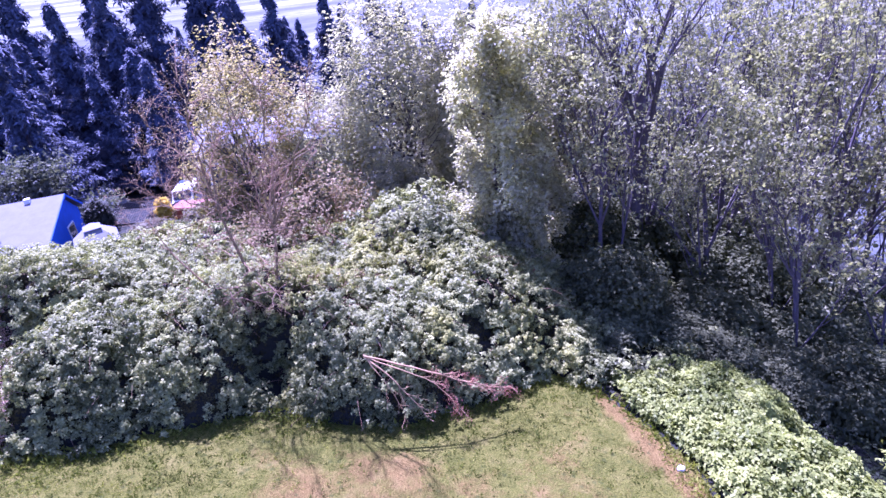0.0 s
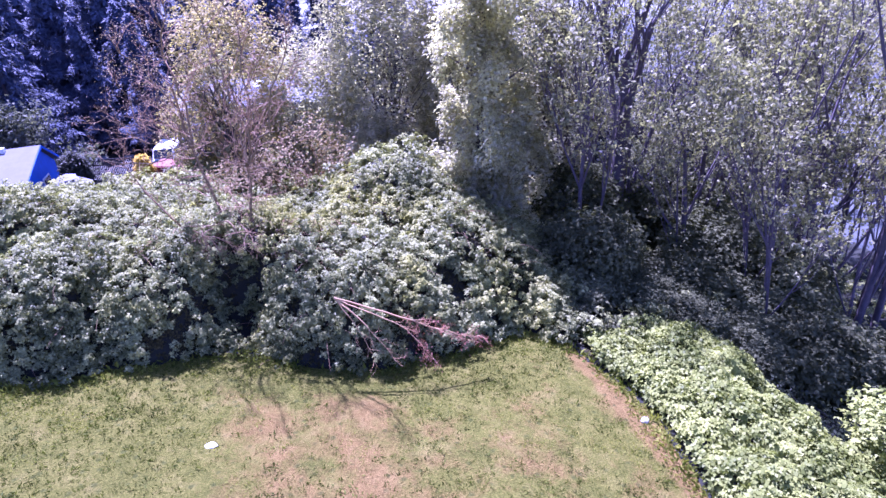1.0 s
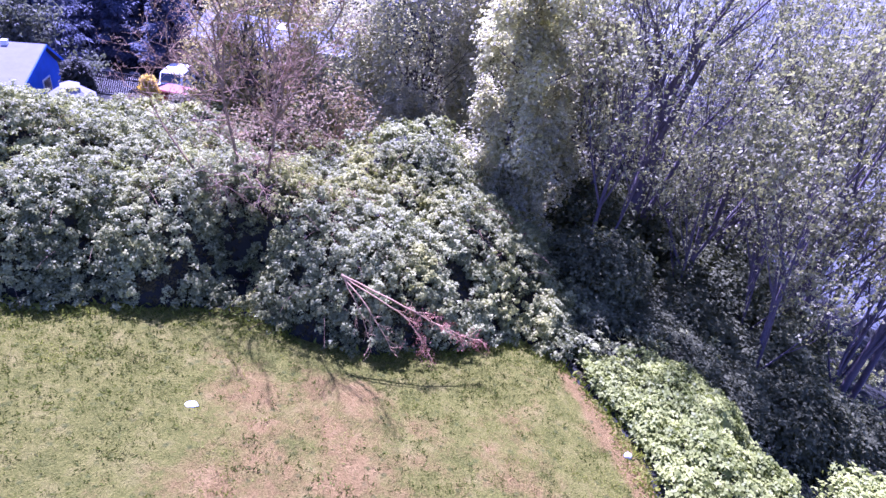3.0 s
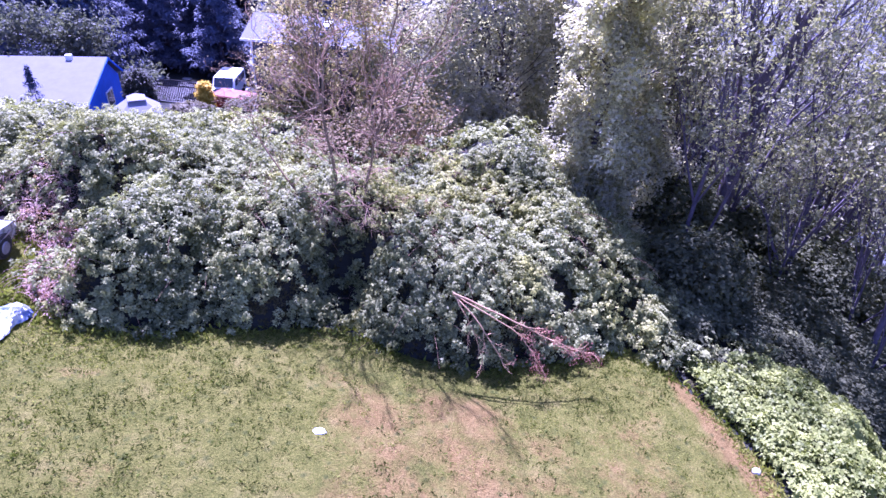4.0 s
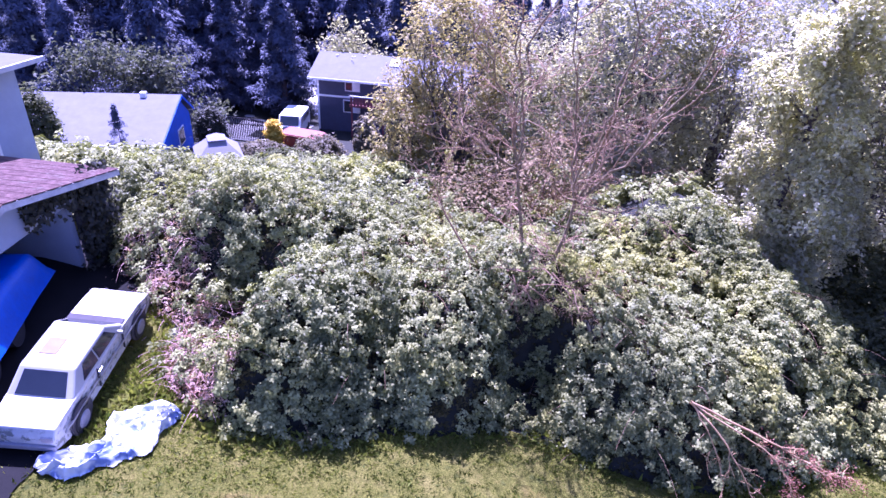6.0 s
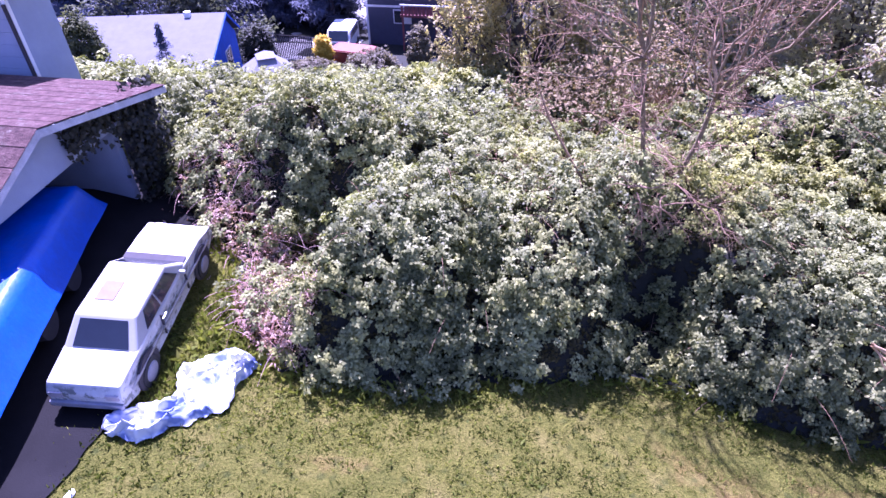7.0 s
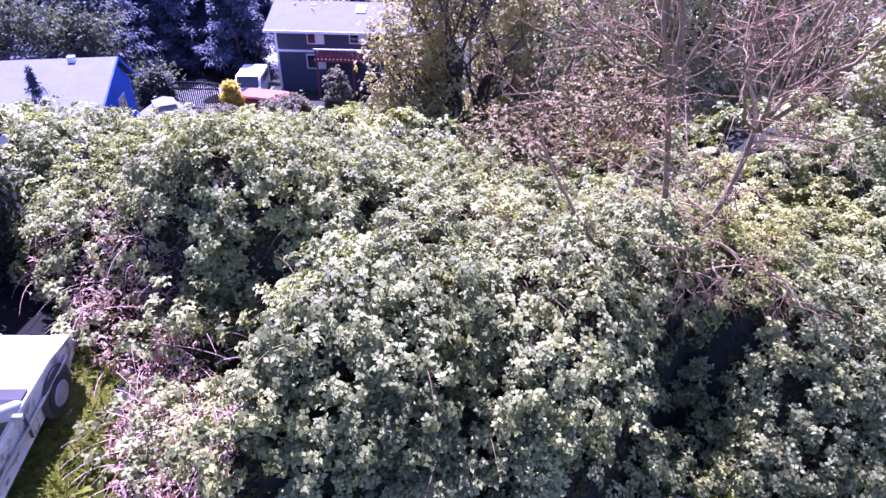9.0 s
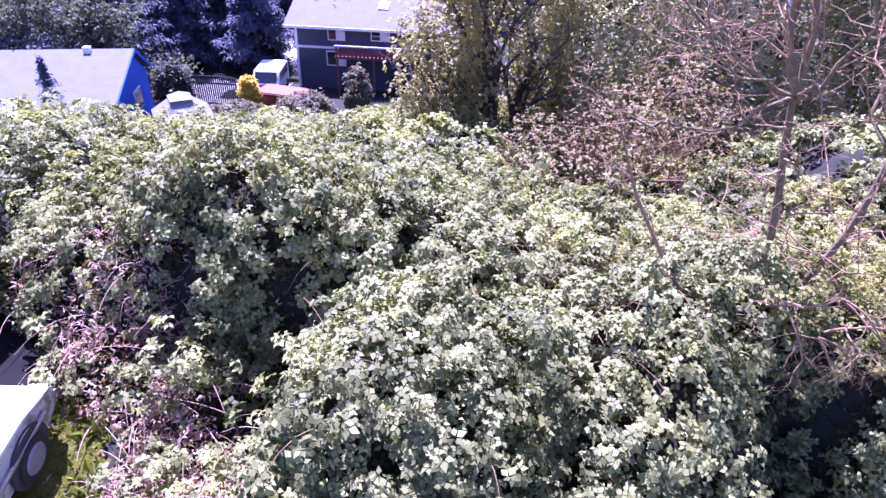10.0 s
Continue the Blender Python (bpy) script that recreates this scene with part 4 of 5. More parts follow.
def conifer(name, base, height, radius, seed, label, n=4200, group="conifers"):
    rng = np.random.default_rng(seed)
    ob = thing(name, base)
    tagged(ob, label, "conifer", group)
    V, F = tube_arrays([[(np.array([0, 0, t - 0.4]), 0.02 * height * (1.02 - t / height)) for t in np.linspace(0, height, 6)]], 7)
    put("trunk", fast_mesh("trunk", V, F), M_DARKBARK, ob)
    k = 150
    t = np.sort(rng.uniform(0.04, 1, k))
    th = rng.uniform(0, 2 * np.pi, k)
    ln = radius * (1.02 - t) ** 0.95 * rng.uniform(0.4, 1.45, k)
    i = rng.integers(0, k, n)
    s = rng.uniform(0.1, 1, n) ** 0.7
    r = ln[i] * s
    ang = th[i] + rng.normal(0, 0.12, n)
    z = t[i] * height - 0.18 * r + 0.1 * r * s + rng.normal(0, 0.012 * height, n)
    P = np.stack([r * np.cos(ang), r * np.sin(ang), z], 1)
    N = np.stack([0.5 * np.cos(ang), 0.5 * np.sin(ang), np.ones(n)], 1)
    V, F = leaf_arrays(P, N, rng.uniform(0.6, 1.4, n) * (0.6 + 0.5 * s) * 0.04 * height ** 0.9, rng, 3, 0.36, 0.3, 0.5)
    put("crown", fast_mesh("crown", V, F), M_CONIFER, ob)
    return ob

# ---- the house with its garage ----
# white boards, with the bluish grey of their shade put into the base colour
M_WHITEWALL = plain("white_siding_in_shade", (0.31, 0.35, 0.44), 0.7, var=0.12, scale=2, bumpy=0.1)
M_TRIM = plain("white_trim", (0.78, 0.78, 0.78), 0.6, var=0.12, scale=3, bumpy=0.05)


def mossy_roof():
    m, nt, b = nodes_of("mossy_red_roof")
    co = coords(nt)
    base = ramp(nt, noise_node(nt, 7.0, 6, 0.75, co), [(0.3, (0.045, 0.026, 0.026)), (0.55, (0.10, 0.058, 0.055)), (0.75, (0.19, 0.12, 0.11))])
    moss = ramp(nt, noise_node(nt, 2.2, 6, 0.8, co), [(0.55, (0, 0, 0)), (0.66, (0.8, 0.8, 0.8))])
    c = mix(nt, moss, base, ramp(nt, noise_node(nt, 20, 4, 0.7, co), [(0.4, (0.09, 0.075, 0.055)), (0.65, (0.30, 0.25, 0.22))]))
    nt.links.new(c, b.inputs["Base Color"])
    b.inputs["Roughness"].default_value = 0.95
    b.inputs["Specular IOR Level"].default_value = 0.15
    bump(nt, b, noise_node(nt, 26, 5, 0.7, co), 0.8, 0.04)
    return m


M_ROOFRED = mossy_roof()
# white trim greyed in colour for the shade on these boards
M_FASCIA = plain("shade_grey_fascia", (0.46, 0.46, 0.5), 0.8, var=0.3, scale=5)
M_DARKWOOD = plain("dark_timber", (0.05, 0.045, 0.05), 0.9, var=0.3, scale=4)
M_CONCRETE = plain("grey_concrete", (0.085, 0.085, 0.1), 0.9, var=0.25, scale=2)
M_BLUETARP = plain("blue_tarp", (0.01, 0.075, 0.42), 0.45, var=0.25, scale=3, bumpy=0.3, fine=14)
M_GLASS = plain("dark_glass", (0.02, 0.025, 0.035), 0.08, var=0.2, scale=2, bumpy=0)
M_RUBBER = plain("tyre_rubber", (0.02, 0.02, 0.02), 0.85, var=0.3)
M_CHROME = plain("dull_metal", (0.45, 0.45, 0.46), 0.35, metal=0.9, var=0.2)


def garage():
    ob = thing("garage")
    tagged(ob, "open white garage with a mossy reddish shingle roof", "garage")
    y0, ya, y1 = 7.3, 10.83, 13.85
    xw, xb = -14.9, -20.5
    g0 = float(ground(-15, 10)) - 0.6

    def roof_z(y):
        return 3.21 - 0.46 * (ya - y) if y < ya else 3.21 - 0.19 * (y - ya)
    # front wall round the opening
    bm = bmesh.new()
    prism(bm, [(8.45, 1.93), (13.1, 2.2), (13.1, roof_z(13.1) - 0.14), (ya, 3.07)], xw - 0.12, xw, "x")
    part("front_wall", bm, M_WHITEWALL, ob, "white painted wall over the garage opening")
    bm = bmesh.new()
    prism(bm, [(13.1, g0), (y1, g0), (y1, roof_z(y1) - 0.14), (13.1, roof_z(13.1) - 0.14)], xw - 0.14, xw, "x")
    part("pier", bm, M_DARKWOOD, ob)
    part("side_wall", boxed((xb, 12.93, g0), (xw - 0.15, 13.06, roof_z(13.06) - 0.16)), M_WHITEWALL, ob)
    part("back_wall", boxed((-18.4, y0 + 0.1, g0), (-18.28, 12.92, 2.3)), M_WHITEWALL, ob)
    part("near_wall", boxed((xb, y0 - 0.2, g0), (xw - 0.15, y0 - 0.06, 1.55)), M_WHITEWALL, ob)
    # two roof slopes
    for nm, ya_, yb_ in (("roof_slope", ya, 13.98), ("roof_slope", 7.2, ya)):
        za, zb = roof_z(ya_), roof_z(yb_)
        bm = bmesh.new()
        prism(bm, [(ya_, za), (yb_, zb), (yb_, zb - 0.1), (ya_, za - 0.1)], xb, -14.425, "x")
        slope = part(nm, bm, M_ROOFRED, ob)
        # shingle courses
        n = 9 if yb_ > ya else 11
        for i in range(n):
            a = ya_ + (yb_ - ya_) * i / n
            b2 = ya_ + (yb_ - ya_) * (i + 1) / n
            bm = bmesh.new()
            lift = 0.012
            prism(bm, [(a + 0.01, roof_z(a + 0.01) + lift), (b2 - 0.01, roof_z(b2 - 0.01) + lift), (b2 - 0.01, roof_z(b2 - 0.01) + 0.002), (a + 0.01, roof_z(a + 0.01) + 0.002)], xb, -14.36, "x")
            part("shingle_course", bm, M_ROOFRED, slope)
    for a, b2 in ((ya, 13.98), (7.2, ya)):
        bm = bmesh.new()
        za, zb = roof_z(a), roof_z(b2)
        prism(bm, [(a, za - 0.03), (b2, zb - 0.03), (b2, zb - 0.15), (a, za - 0.15)], -14.42, -14.39, "x")
        part("fascia", bm, M_FASCIA, ob, "white fascia board")
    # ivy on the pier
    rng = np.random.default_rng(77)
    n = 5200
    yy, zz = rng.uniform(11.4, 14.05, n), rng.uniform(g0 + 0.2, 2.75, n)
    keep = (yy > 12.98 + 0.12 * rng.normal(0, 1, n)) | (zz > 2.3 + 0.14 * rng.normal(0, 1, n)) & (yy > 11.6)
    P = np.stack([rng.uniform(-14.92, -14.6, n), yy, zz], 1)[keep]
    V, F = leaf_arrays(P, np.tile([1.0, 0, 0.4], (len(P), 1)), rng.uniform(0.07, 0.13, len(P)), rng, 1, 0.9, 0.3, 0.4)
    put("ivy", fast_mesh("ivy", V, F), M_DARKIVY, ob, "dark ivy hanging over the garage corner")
    return ob


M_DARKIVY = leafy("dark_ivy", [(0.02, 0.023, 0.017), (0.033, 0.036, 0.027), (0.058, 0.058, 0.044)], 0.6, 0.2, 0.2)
garage()


def main_house():
    ob = thing("house")
    tagged(ob, "white-sided house wing with a pale flat eave", "house")
    g0 = float(ground(-17, 16)) - 1.0
    part("wall", boxed((-24.5, 14.4, g0), (-17.6, 15.5, 4.35)), M_WHITEWALL, ob)
    part("corner_board", boxed((-17.66, 14.36, g0), (-17.57, 14.44, 4.35)), M_TRIM, ob)
    part("downpipe", boxed((-17.64, 14.3, 1.5), (-17.58, 14.36, 3.9), 0.01), M_DARKWOOD, ob)
    bm = boxed((-25, 14.0, 4.35), (-17.1, 15.9, 4.44), 0.02)
    roof = part("roof", bm, M_CONCRETE, ob, "pale grey low roof")
    part("fascia", boxed((-25.02, 13.95, 4.34), (-17.05, 14.0, 4.45)), M_FASCIA, roof)
    part("fascia", boxed((-17.1, 14.0, 4.34), (-17.05, 15.9, 4.45)), M_FASCIA, roof)
    for i in range(11):
        z = 1.6 + i * 0.25
        part("siding_board", boxed((-24.45, 14.386, z), (-17.68, 14.4, z + 0.235)), M_WHITEWALL, ob)
    return ob


main_house()


def covered_trailer():
    ob = thing("covered_trailer", (-15.5, 9.0, float(ground(-15.5, 9.0))))
    tagged(ob, "long trailer covered with a bright blue tarpaulin", "trailer")
    rng = np.random.default_rng(9)
    xs, ys = np.linspace(-0.95, 0.95, 22), np.linspace(-4.6, 2.35, 60)
    X, Y = np.meshgrid(xs, ys)
    ex, ey = 1 - np.clip((np.abs(X) - 0.72) / 0.2, 0, 1), 1 - np.clip((np.maximum(Y - 2.1, -4.35 - Y)) / 0.2, 0, 1)
    Z = 0.45 + 0.6 * np.minimum(ex, ey) + 0.025 * wave(X, Y, 0.9, 31) + 0.012 * wave(X, Y, 0.25, 32) - 0.04 * (np.abs(X) / 0.95) ** 2
    n, m = len(xs), len(ys)
    i = np.arange(m - 1)[:, None] * n + np.arange(n - 1)[None]
    F = np.stack([i, i + 1, i + n + 1, i + n], -1).reshape(-1, 4)
    me = fast_mesh("tarpaulin", np.stack([X, Y, Z], -1).reshape(-1, 3), F)
    me.polygons.foreach_set("use_smooth", np.ones(len(F), bool))
    put("tarpaulin", me, M_BLUETARP, ob, "bright blue tarpaulin cover")
    part("bed", boxed((-0.8, -4.4, 0.38), (0.8, 2.15, 0.6), 0.02), M_DARKWOOD, ob)
    for sx in (-0.78, 0.78):
        for sy in (-0.6, 0.5):
            bm = bmesh.new()
            bmesh.ops.create_cone(bm, cap_ends=True, segments=18, radius1=0.28, radius2=0.28, depth=0.16, matrix=Matrix.Translation((sx, sy, 0.28)) @ Matrix.Rotation(math.pi / 2, 4, "Y"))
            part("wheel", bm, M_RUBBER, ob)
    part("tail_lamp", boxed((0.55, 2.15, 0.42), (0.75, 2.19, 0.5)), M_TRIM, ob)
    ob.matrix_basis = pose(-14.85, 9.35, float(ground(-14.8, 9.3)), 0, 0, 20)
    return ob


covered_trailer()

# ---- the white car ----


def dirty_white():
    m, nt, b = nodes_of("dirty_white_paint")
    co = coords(nt)
    base = ramp(nt, noise_node(nt, 3.0, 5, 0.7, co), [(0.35, (0.42, 0.42, 0.40)), (0.65, (0.56, 0.56, 0.55))])
    sep = nt.nodes.new("ShaderNodeSeparateXYZ")
    nt.links.new(co, sep.inputs[0])
    grime = noise_node(nt, 5.5, 6, 0.75, co)
    low = ramp(nt, sep.outputs["Z"], [(0.70, (1, 1, 1)), (0.80, (0.04, 0.04, 0.04))])
    blot = mix(nt, 1.0, low, ramp(nt, grime, [(0.50, (0, 0, 0)), (0.56, (0.9, 0.9, 0.9))]), "MULTIPLY")
    c = mix(nt, blot, base, (0.13, 0.14, 0.115))
    nt.links.new(c, b.inputs["Base Color"])
    b.inputs["Roughness"].default_value = 0.4
    return m


M_CARWHITE = dirty_white()
M_CARTOP = plain("chalky_white_paint", (0.36, 0.36, 0.35), 0.45, var=0.1, scale=4, bumpy=0.03)
M_BUMPER = plain("dull_grey_bumper", (0.24, 0.24, 0.27), 0.6, var=0.3, scale=6)
M_RUST = plain("faded_brown_patch", (0.17, 0.125, 0.11), 0.8, var=0.25, scale=5)


def car():
    ob = thing("car")
    tagged(ob, "old dirty white two-door coupe parked on grass", "car")
    W, L2 = 0.56, 1.9
    # lower body: a side outline pushed across, then the sides pulled in at sill and nose
    side = [(-L2, 0.34), (-L2 - 0.02, 0.62), (-L2 + 0.05, 0.80), (-1.25, 0.85), (0.55, 0.84), (1.3, 0.80), (L2 - 0.1, 0.70), (L2, 0.55), (L2, 0.30), (1.62, 0.24), (-1.6, 0.24)]
    bm = bmesh.new()
    prism(bm, side, -W, W, "x")
    for v in bm.verts:
        if v.co.z < 0.5:
            v.co.x *= 0.96
        if abs(v.co.y) > 1.8:
            v.co.x *= 0.93
        if v.co.z > 0.75:
            v.co.x *= 0.95
    bmesh.ops.bevel(bm, geom=[e for e in bm.edges], offset=0.035, segments=2, affect="EDGES", profile=0.6)
    body = part("body", bm, M_CARWHITE, ob)
    # cabin with slanted screens
    def ring(z, ya, yb, w):
        return [(-w, ya, z), (w, ya, z), (w, yb, z), (-w, yb, z)]
    bm = bmesh.new()
    lo = [bm.verts.new(p) for p in ring(0.82, -1.30, 0.70, W * 0.94)]
    hi = [bm.verts.new(p) for p in ring(1.22, -0.90, 0.20, W * 0.77)]
    bm.faces.new(lo[::-1])
    bm.faces.new(hi)
    for i in range(4):
        bm.faces.new((lo[i], lo[(i + 1) % 4], hi[(i + 1) % 4], hi[i]))
    bmesh.ops.bevel(bm, geom=bm.edges[:], offset=0.04, segments=3, affect="EDGES", profile=0.6)
    bmesh.ops.recalc_face_normals(bm, faces=bm.faces[:])
    cabin = part("cabin", bm, M_CARTOP, ob)

    def pane(nm, pts, parent, push, mat=M_GLASS):
        """A thin slab on four corners, pushed out along its normal."""
        a, b2, c, d = [Vector(p) for p in pts]
        nrm = (b2 - a).cross(d - a).normalized()
        bm = bmesh.new()
        top = [bm.verts.new(p + nrm * push) for p in (a, b2, c, d)]
        bot = [bm.verts.new(p - nrm * 0.01) for p in (a, b2, c, d)]
        bm.faces.new(top)
        bm.faces.new(bot[::-1])
        for i in range(4):
            bm.faces.new((top[i], bot[i], bot[(i + 1) % 4], top[(i + 1) % 4]))
        bmesh.ops.recalc_face_normals(bm, faces=bm.faces[:])
        return part(nm, bm, mat, parent)

    def lerp(a, b2, t):
        return tuple(a[i] + (b2[i] - a[i]) * t for i in range(3))

    def face_pane(nm, A, B, C, D, u0, u1, v0, v1, push=0.012):
        """A pane inside the quad A B (bottom) C D (top)."""
        q = [lerp(lerp(A, B, u), lerp(D, C, u), v) for u, v in ((u0, v0), (u1, v0), (u1, v1), (u0, v1))]
        return pane(nm, q, cabin, push)
    lo_, hi_ = ring(0.82, -1.30, 0.70, W * 0.94), ring(1.22, -0.90, 0.20, W * 0.77)
    face_pane("rear_window", lo_[0], lo_[1], hi_[1], hi_[0], 0.12, 0.88, 0.12, 0.88)
    face_pane("windscreen", lo_[2], lo_[3], hi_[3], hi_[2], 0.08, 0.92, 0.1, 0.9)
    for A, B, C, D in ((lo_[1], lo_[2], hi_[2], hi_[1]), (lo_[3], lo_[0], hi_[0], hi_[3])):
        front_first = A[1] < B[1]
        a1, a2 = ((0.2, 0.47), (0.5, 0.86)) if front_first else ((0.14, 0.5), (0.53, 0.8))
        face_pane("side_window", A, B, C, D, a1[0], a1[1], 0.18, 0.85)
        face_pane("side_window", A, B, C, D, a2[0], a2[1], 0.18, 0.85)
    part("sunroof", boxed((-0.28, -0.62, 1.222), (0.0, -0.22, 1.234), 0.004), M_RUST, cabin, "faded brown sunroof panel")
    part("wiper_cowl", boxed((-W * 0.9, 0.66, 0.835), (W * 0.9, 0.82, 0.86), 0.008), M_DARKWOOD, body)
    for nm, y in (("front_bumper", L2), ("rear_bumper", -L2)):
        s = 1 if y > 0 else -1
        part(nm, boxed((-W * 0.9, min(y, y + s * 0.06), 0.36), (W * 0.9, max(y, y + s * 0.06), 0.47), 0.02), M_BUMPER, ob, "dull grey bumper")
    for sx in (-1, 1):
        part("headlight", boxed((min(sx * W * 0.5, sx * W * 0.85), L2 - 0.03, 0.5), (max(sx * W * 0.5, sx * W * 0.85), L2 + 0.015, 0.6), 0.01), M_CHROME, body)
        part("tail_light", boxed((min(sx * W * 0.52, sx * W * 0.84), -L2 - 0.03, 0.55), (max(sx * W * 0.52, sx * W * 0.84), -L2 + 0.01, 0.66), 0.008), M_TAILRED, body)
        part("door_handle", boxed((min(sx * (W - 0.01), sx * (W + 0.02)), -0.5, 0.70), (max(sx * (W - 0.01), sx * (W + 0.02)), -0.36, 0.73), 0.004), M_CHROME, body)
        part("door_mirror", boxed((min(sx * (W - 0.04), sx * (W + 0.06)), 0.4, 0.83), (max(sx * (W - 0.04), sx * (W + 0.06)), 0.45, 0.9), 0.015), M_CARTOP, body)
        part("side_moulding", boxed((min(sx * (W - 0.02), sx * (W + 0.012)), -1.7, 0.52), (max(sx * (W - 0.02), sx * (W + 0.012)), 1.6, 0.56), 0.004), M_CHROME, body)
        for y in (-0.5, 0.52):
            part("door_seam", boxed((min(sx * (W - 0.03), sx * (W + 0.004)), y, 0.34), (max(sx * (W - 0.03), sx * (W + 0.004)), y + 0.014, 0.8)), M_DARKWOOD, body)
        for y in (-1.2, 1.2):
            bm = bmesh.new()
            bmesh.ops.create_cone(bm, cap_ends=True, segments=28, radius1=0.34, radius2=0.34, depth=0.03, matrix=Matrix.Translation((sx * (W - 0.015), y, 0.34)) @ Matrix.Rotation(math.pi / 2, 4, "Y"))
            part("wheel_arch", bm, M_DARKWOOD, body)
            bm = bmesh.new()
            m4 = Matrix.Translation((sx * (W - 0.06), y, 0.29)) @ Matrix.Rotation(math.pi / 2, 4, "Y")
            bmesh.ops.create_cone(bm, cap_ends=True, segments=28, radius1=0.29, radius2=0.29, depth=0.17, matrix=m4)
            bmesh.ops.bevel(bm, geom=[e for e in bm.edges if len(e.link_faces) == 2 and e.calc_face_angle(0) > 1.0], offset=0.03, segments=2, affect="EDGES")
            wheel = part("wheel", bm, M_RUBBER, ob)
            bm = bmesh.new()
            bmesh.ops.create_cone(bm, cap_ends=True, segments=20, radius1=0.17, radius2=0.15, depth=0.02, matrix=Matrix.Translation((sx * (W + 0.034), y, 0.29)) @ Matrix.Rotation(math.pi / 2, 4, "Y"))
            part("rim", bm, M_BUMPER, wheel, "dull grey steel rim")
    nrm = Vector((0.11, -0.05, 1)).normalized()
    tilt = Vector((0, 0, 1)).rotation_difference(nrm).to_matrix().to_4x4()
    ob.matrix_basis = Matrix.Translation((-12.92, 9.85, float(ground(-12.92, 9.85)) - 0.01)) @ tilt @ Matrix.Rotation(radians(8.7), 4, "Z") @ Matrix.Diagonal((0.95, 0.93, 0.88, 1))
    return ob


M_TAILRED = plain("dull_tail_lamp", (0.36, 0.33, 0.34), 0.3, var=0.2)
car()


def tarp():
    """A crumpled sheet lying on the grass, between two edges."""
    edges = np.array([(-12.43, 7.95, -12.15, 7.79), (-12.06, 8.31, -11.77, 7.78), (-11.73, 8.57, -11.47, 8.06), (-11.94, 9.07, -11.17, 8.3), (-11.62, 9.46, -10.95, 8.63), (-11.29, 9.6, -10.99, 9.08), (-11.0, 9.5, -10.87, 9.36)])
    u, v = np.linspace(0, 1, 120), np.linspace(0, 1, 48)
    U, Vv = np.meshgrid(u, v)
    k = np.linspace(0, 1, len(edges))
    ex = [np.interp(U, k, edges[:, c]) for c in range(4)]
    wob = 0.05 * wave(U * 14, Vv * 4, 1, 61) + 0.03 * wave(U * 45, Vv * 9, 1, 66)
    X = ex[0] + (ex[2] - ex[0]) * Vv + wob
    Y = ex[1] + (ex[3] - ex[1]) * Vv + 0.05 * wave(U * 14, Vv * 4, 1, 62) + 0.03 * wave(U * 45, Vv * 9, 1, 67)
    ridge = (1 - np.abs(wave(U * 4 + Vv * 1.5, Vv * 5, 1.0, 63))) ** 2 * 0.19 + (1 - np.abs(wave(U * 8, Vv * 7 + U * 3, 1.0, 64))) ** 3 * 0.10 + 0.014 * wave(U * 40, Vv * 18, 1.0, 65)
    edge = np.clip(np.minimum(np.minimum(U, 1 - U) * 14, np.minimum(Vv, 1 - Vv) * 7), 0, 1)
    Z = ground(X, Y) + 0.03 + ridge * (0.25 + 0.75 * edge)
    n, m = len(u), len(v)
    i = np.arange(m - 1)[:, None] * n + np.arange(n - 1)[None]
    F = np.stack([i, i + 1, i + n + 1, i + n], -1).reshape(-1, 4)
    m_, nt, b = nodes_of("white_blue_tarp_fold_shade")
    co = coords(nt)
    # grey-blue patches paint shade of the folds as well as blue sheet
    c = ramp(nt, noise_node(nt, 2.6, 3, 0.5, co), [(0.50, (0.56, 0.57, 0.58)), (0.60, (0.15, 0.19, 0.34))])
    nt.links.new(c, b.inputs["Base Color"])
    b.inputs["Roughness"].default_value = 0.5
    tagged(put("tarpaulin", fast_mesh("tarpaulin", np.stack([X, Y, Z], -1).reshape(-1, 3), F), m_), "crumpled white and pale blue tarpaulin on the grass, fold shade in its colour", "tarpaulin")


tarp()
M_PAPER = plain("white_paper", (0.8, 0.8, 0.8), 0.8, var=0.05)
M_STONE = plain("pale_stone", (0.6, 0.58, 0.54), 0.9, var=0.2)


def lump(name, at, size, mat, label, category, seed):
    bm = bmesh.new()
    bmesh.ops.create_icosphere(bm, subdivisions=3, radius=1)
    for v in bm.verts:
        k = 1 + 0.25 * noise.noise(v.co * 1.6 + Vector((seed, 0, 0)))
        v.co = Vector((v.co.x * size[0] * k, v.co.y * size[1] * k, v.co.z * size[2] * k))
    for f in bm.faces:
        f.smooth = True
    me = bpy.data.meshes.new(name)
    bm.to_mesh(me)
    bm.free()
    ob = put(name, me, mat)
    ob.matrix_basis = Matrix.Translation(at)
    return tagged(ob, label, category)


lump("paper_scrap", gz(-4.53, 7.82, 0.015), (0.12, 0.08, 0.02), M_PAPER, "small white paper scrap on the grass", "litter", 2)
lump("paper_scrap", gz(3.18, 6.54, 0.015), (0.07, 0.05, 0.02), M_STONE, "small pale scrap on the grass", "litter", 12)
lump("stone", gz(4.6, 9.0, 0.04), (0.09, 0.08, 0.07), M_STONE, "pale round stone at the lawn edge", "stone", 5)
lump("paper_scrap", gz(-12.1, 6.9, 0.02), (0.05, 0.11, 0.02), M_PAPER, "small white paper scrap on the dark drive", "litter", 9)

# ---- fallen branch on the thicket ----


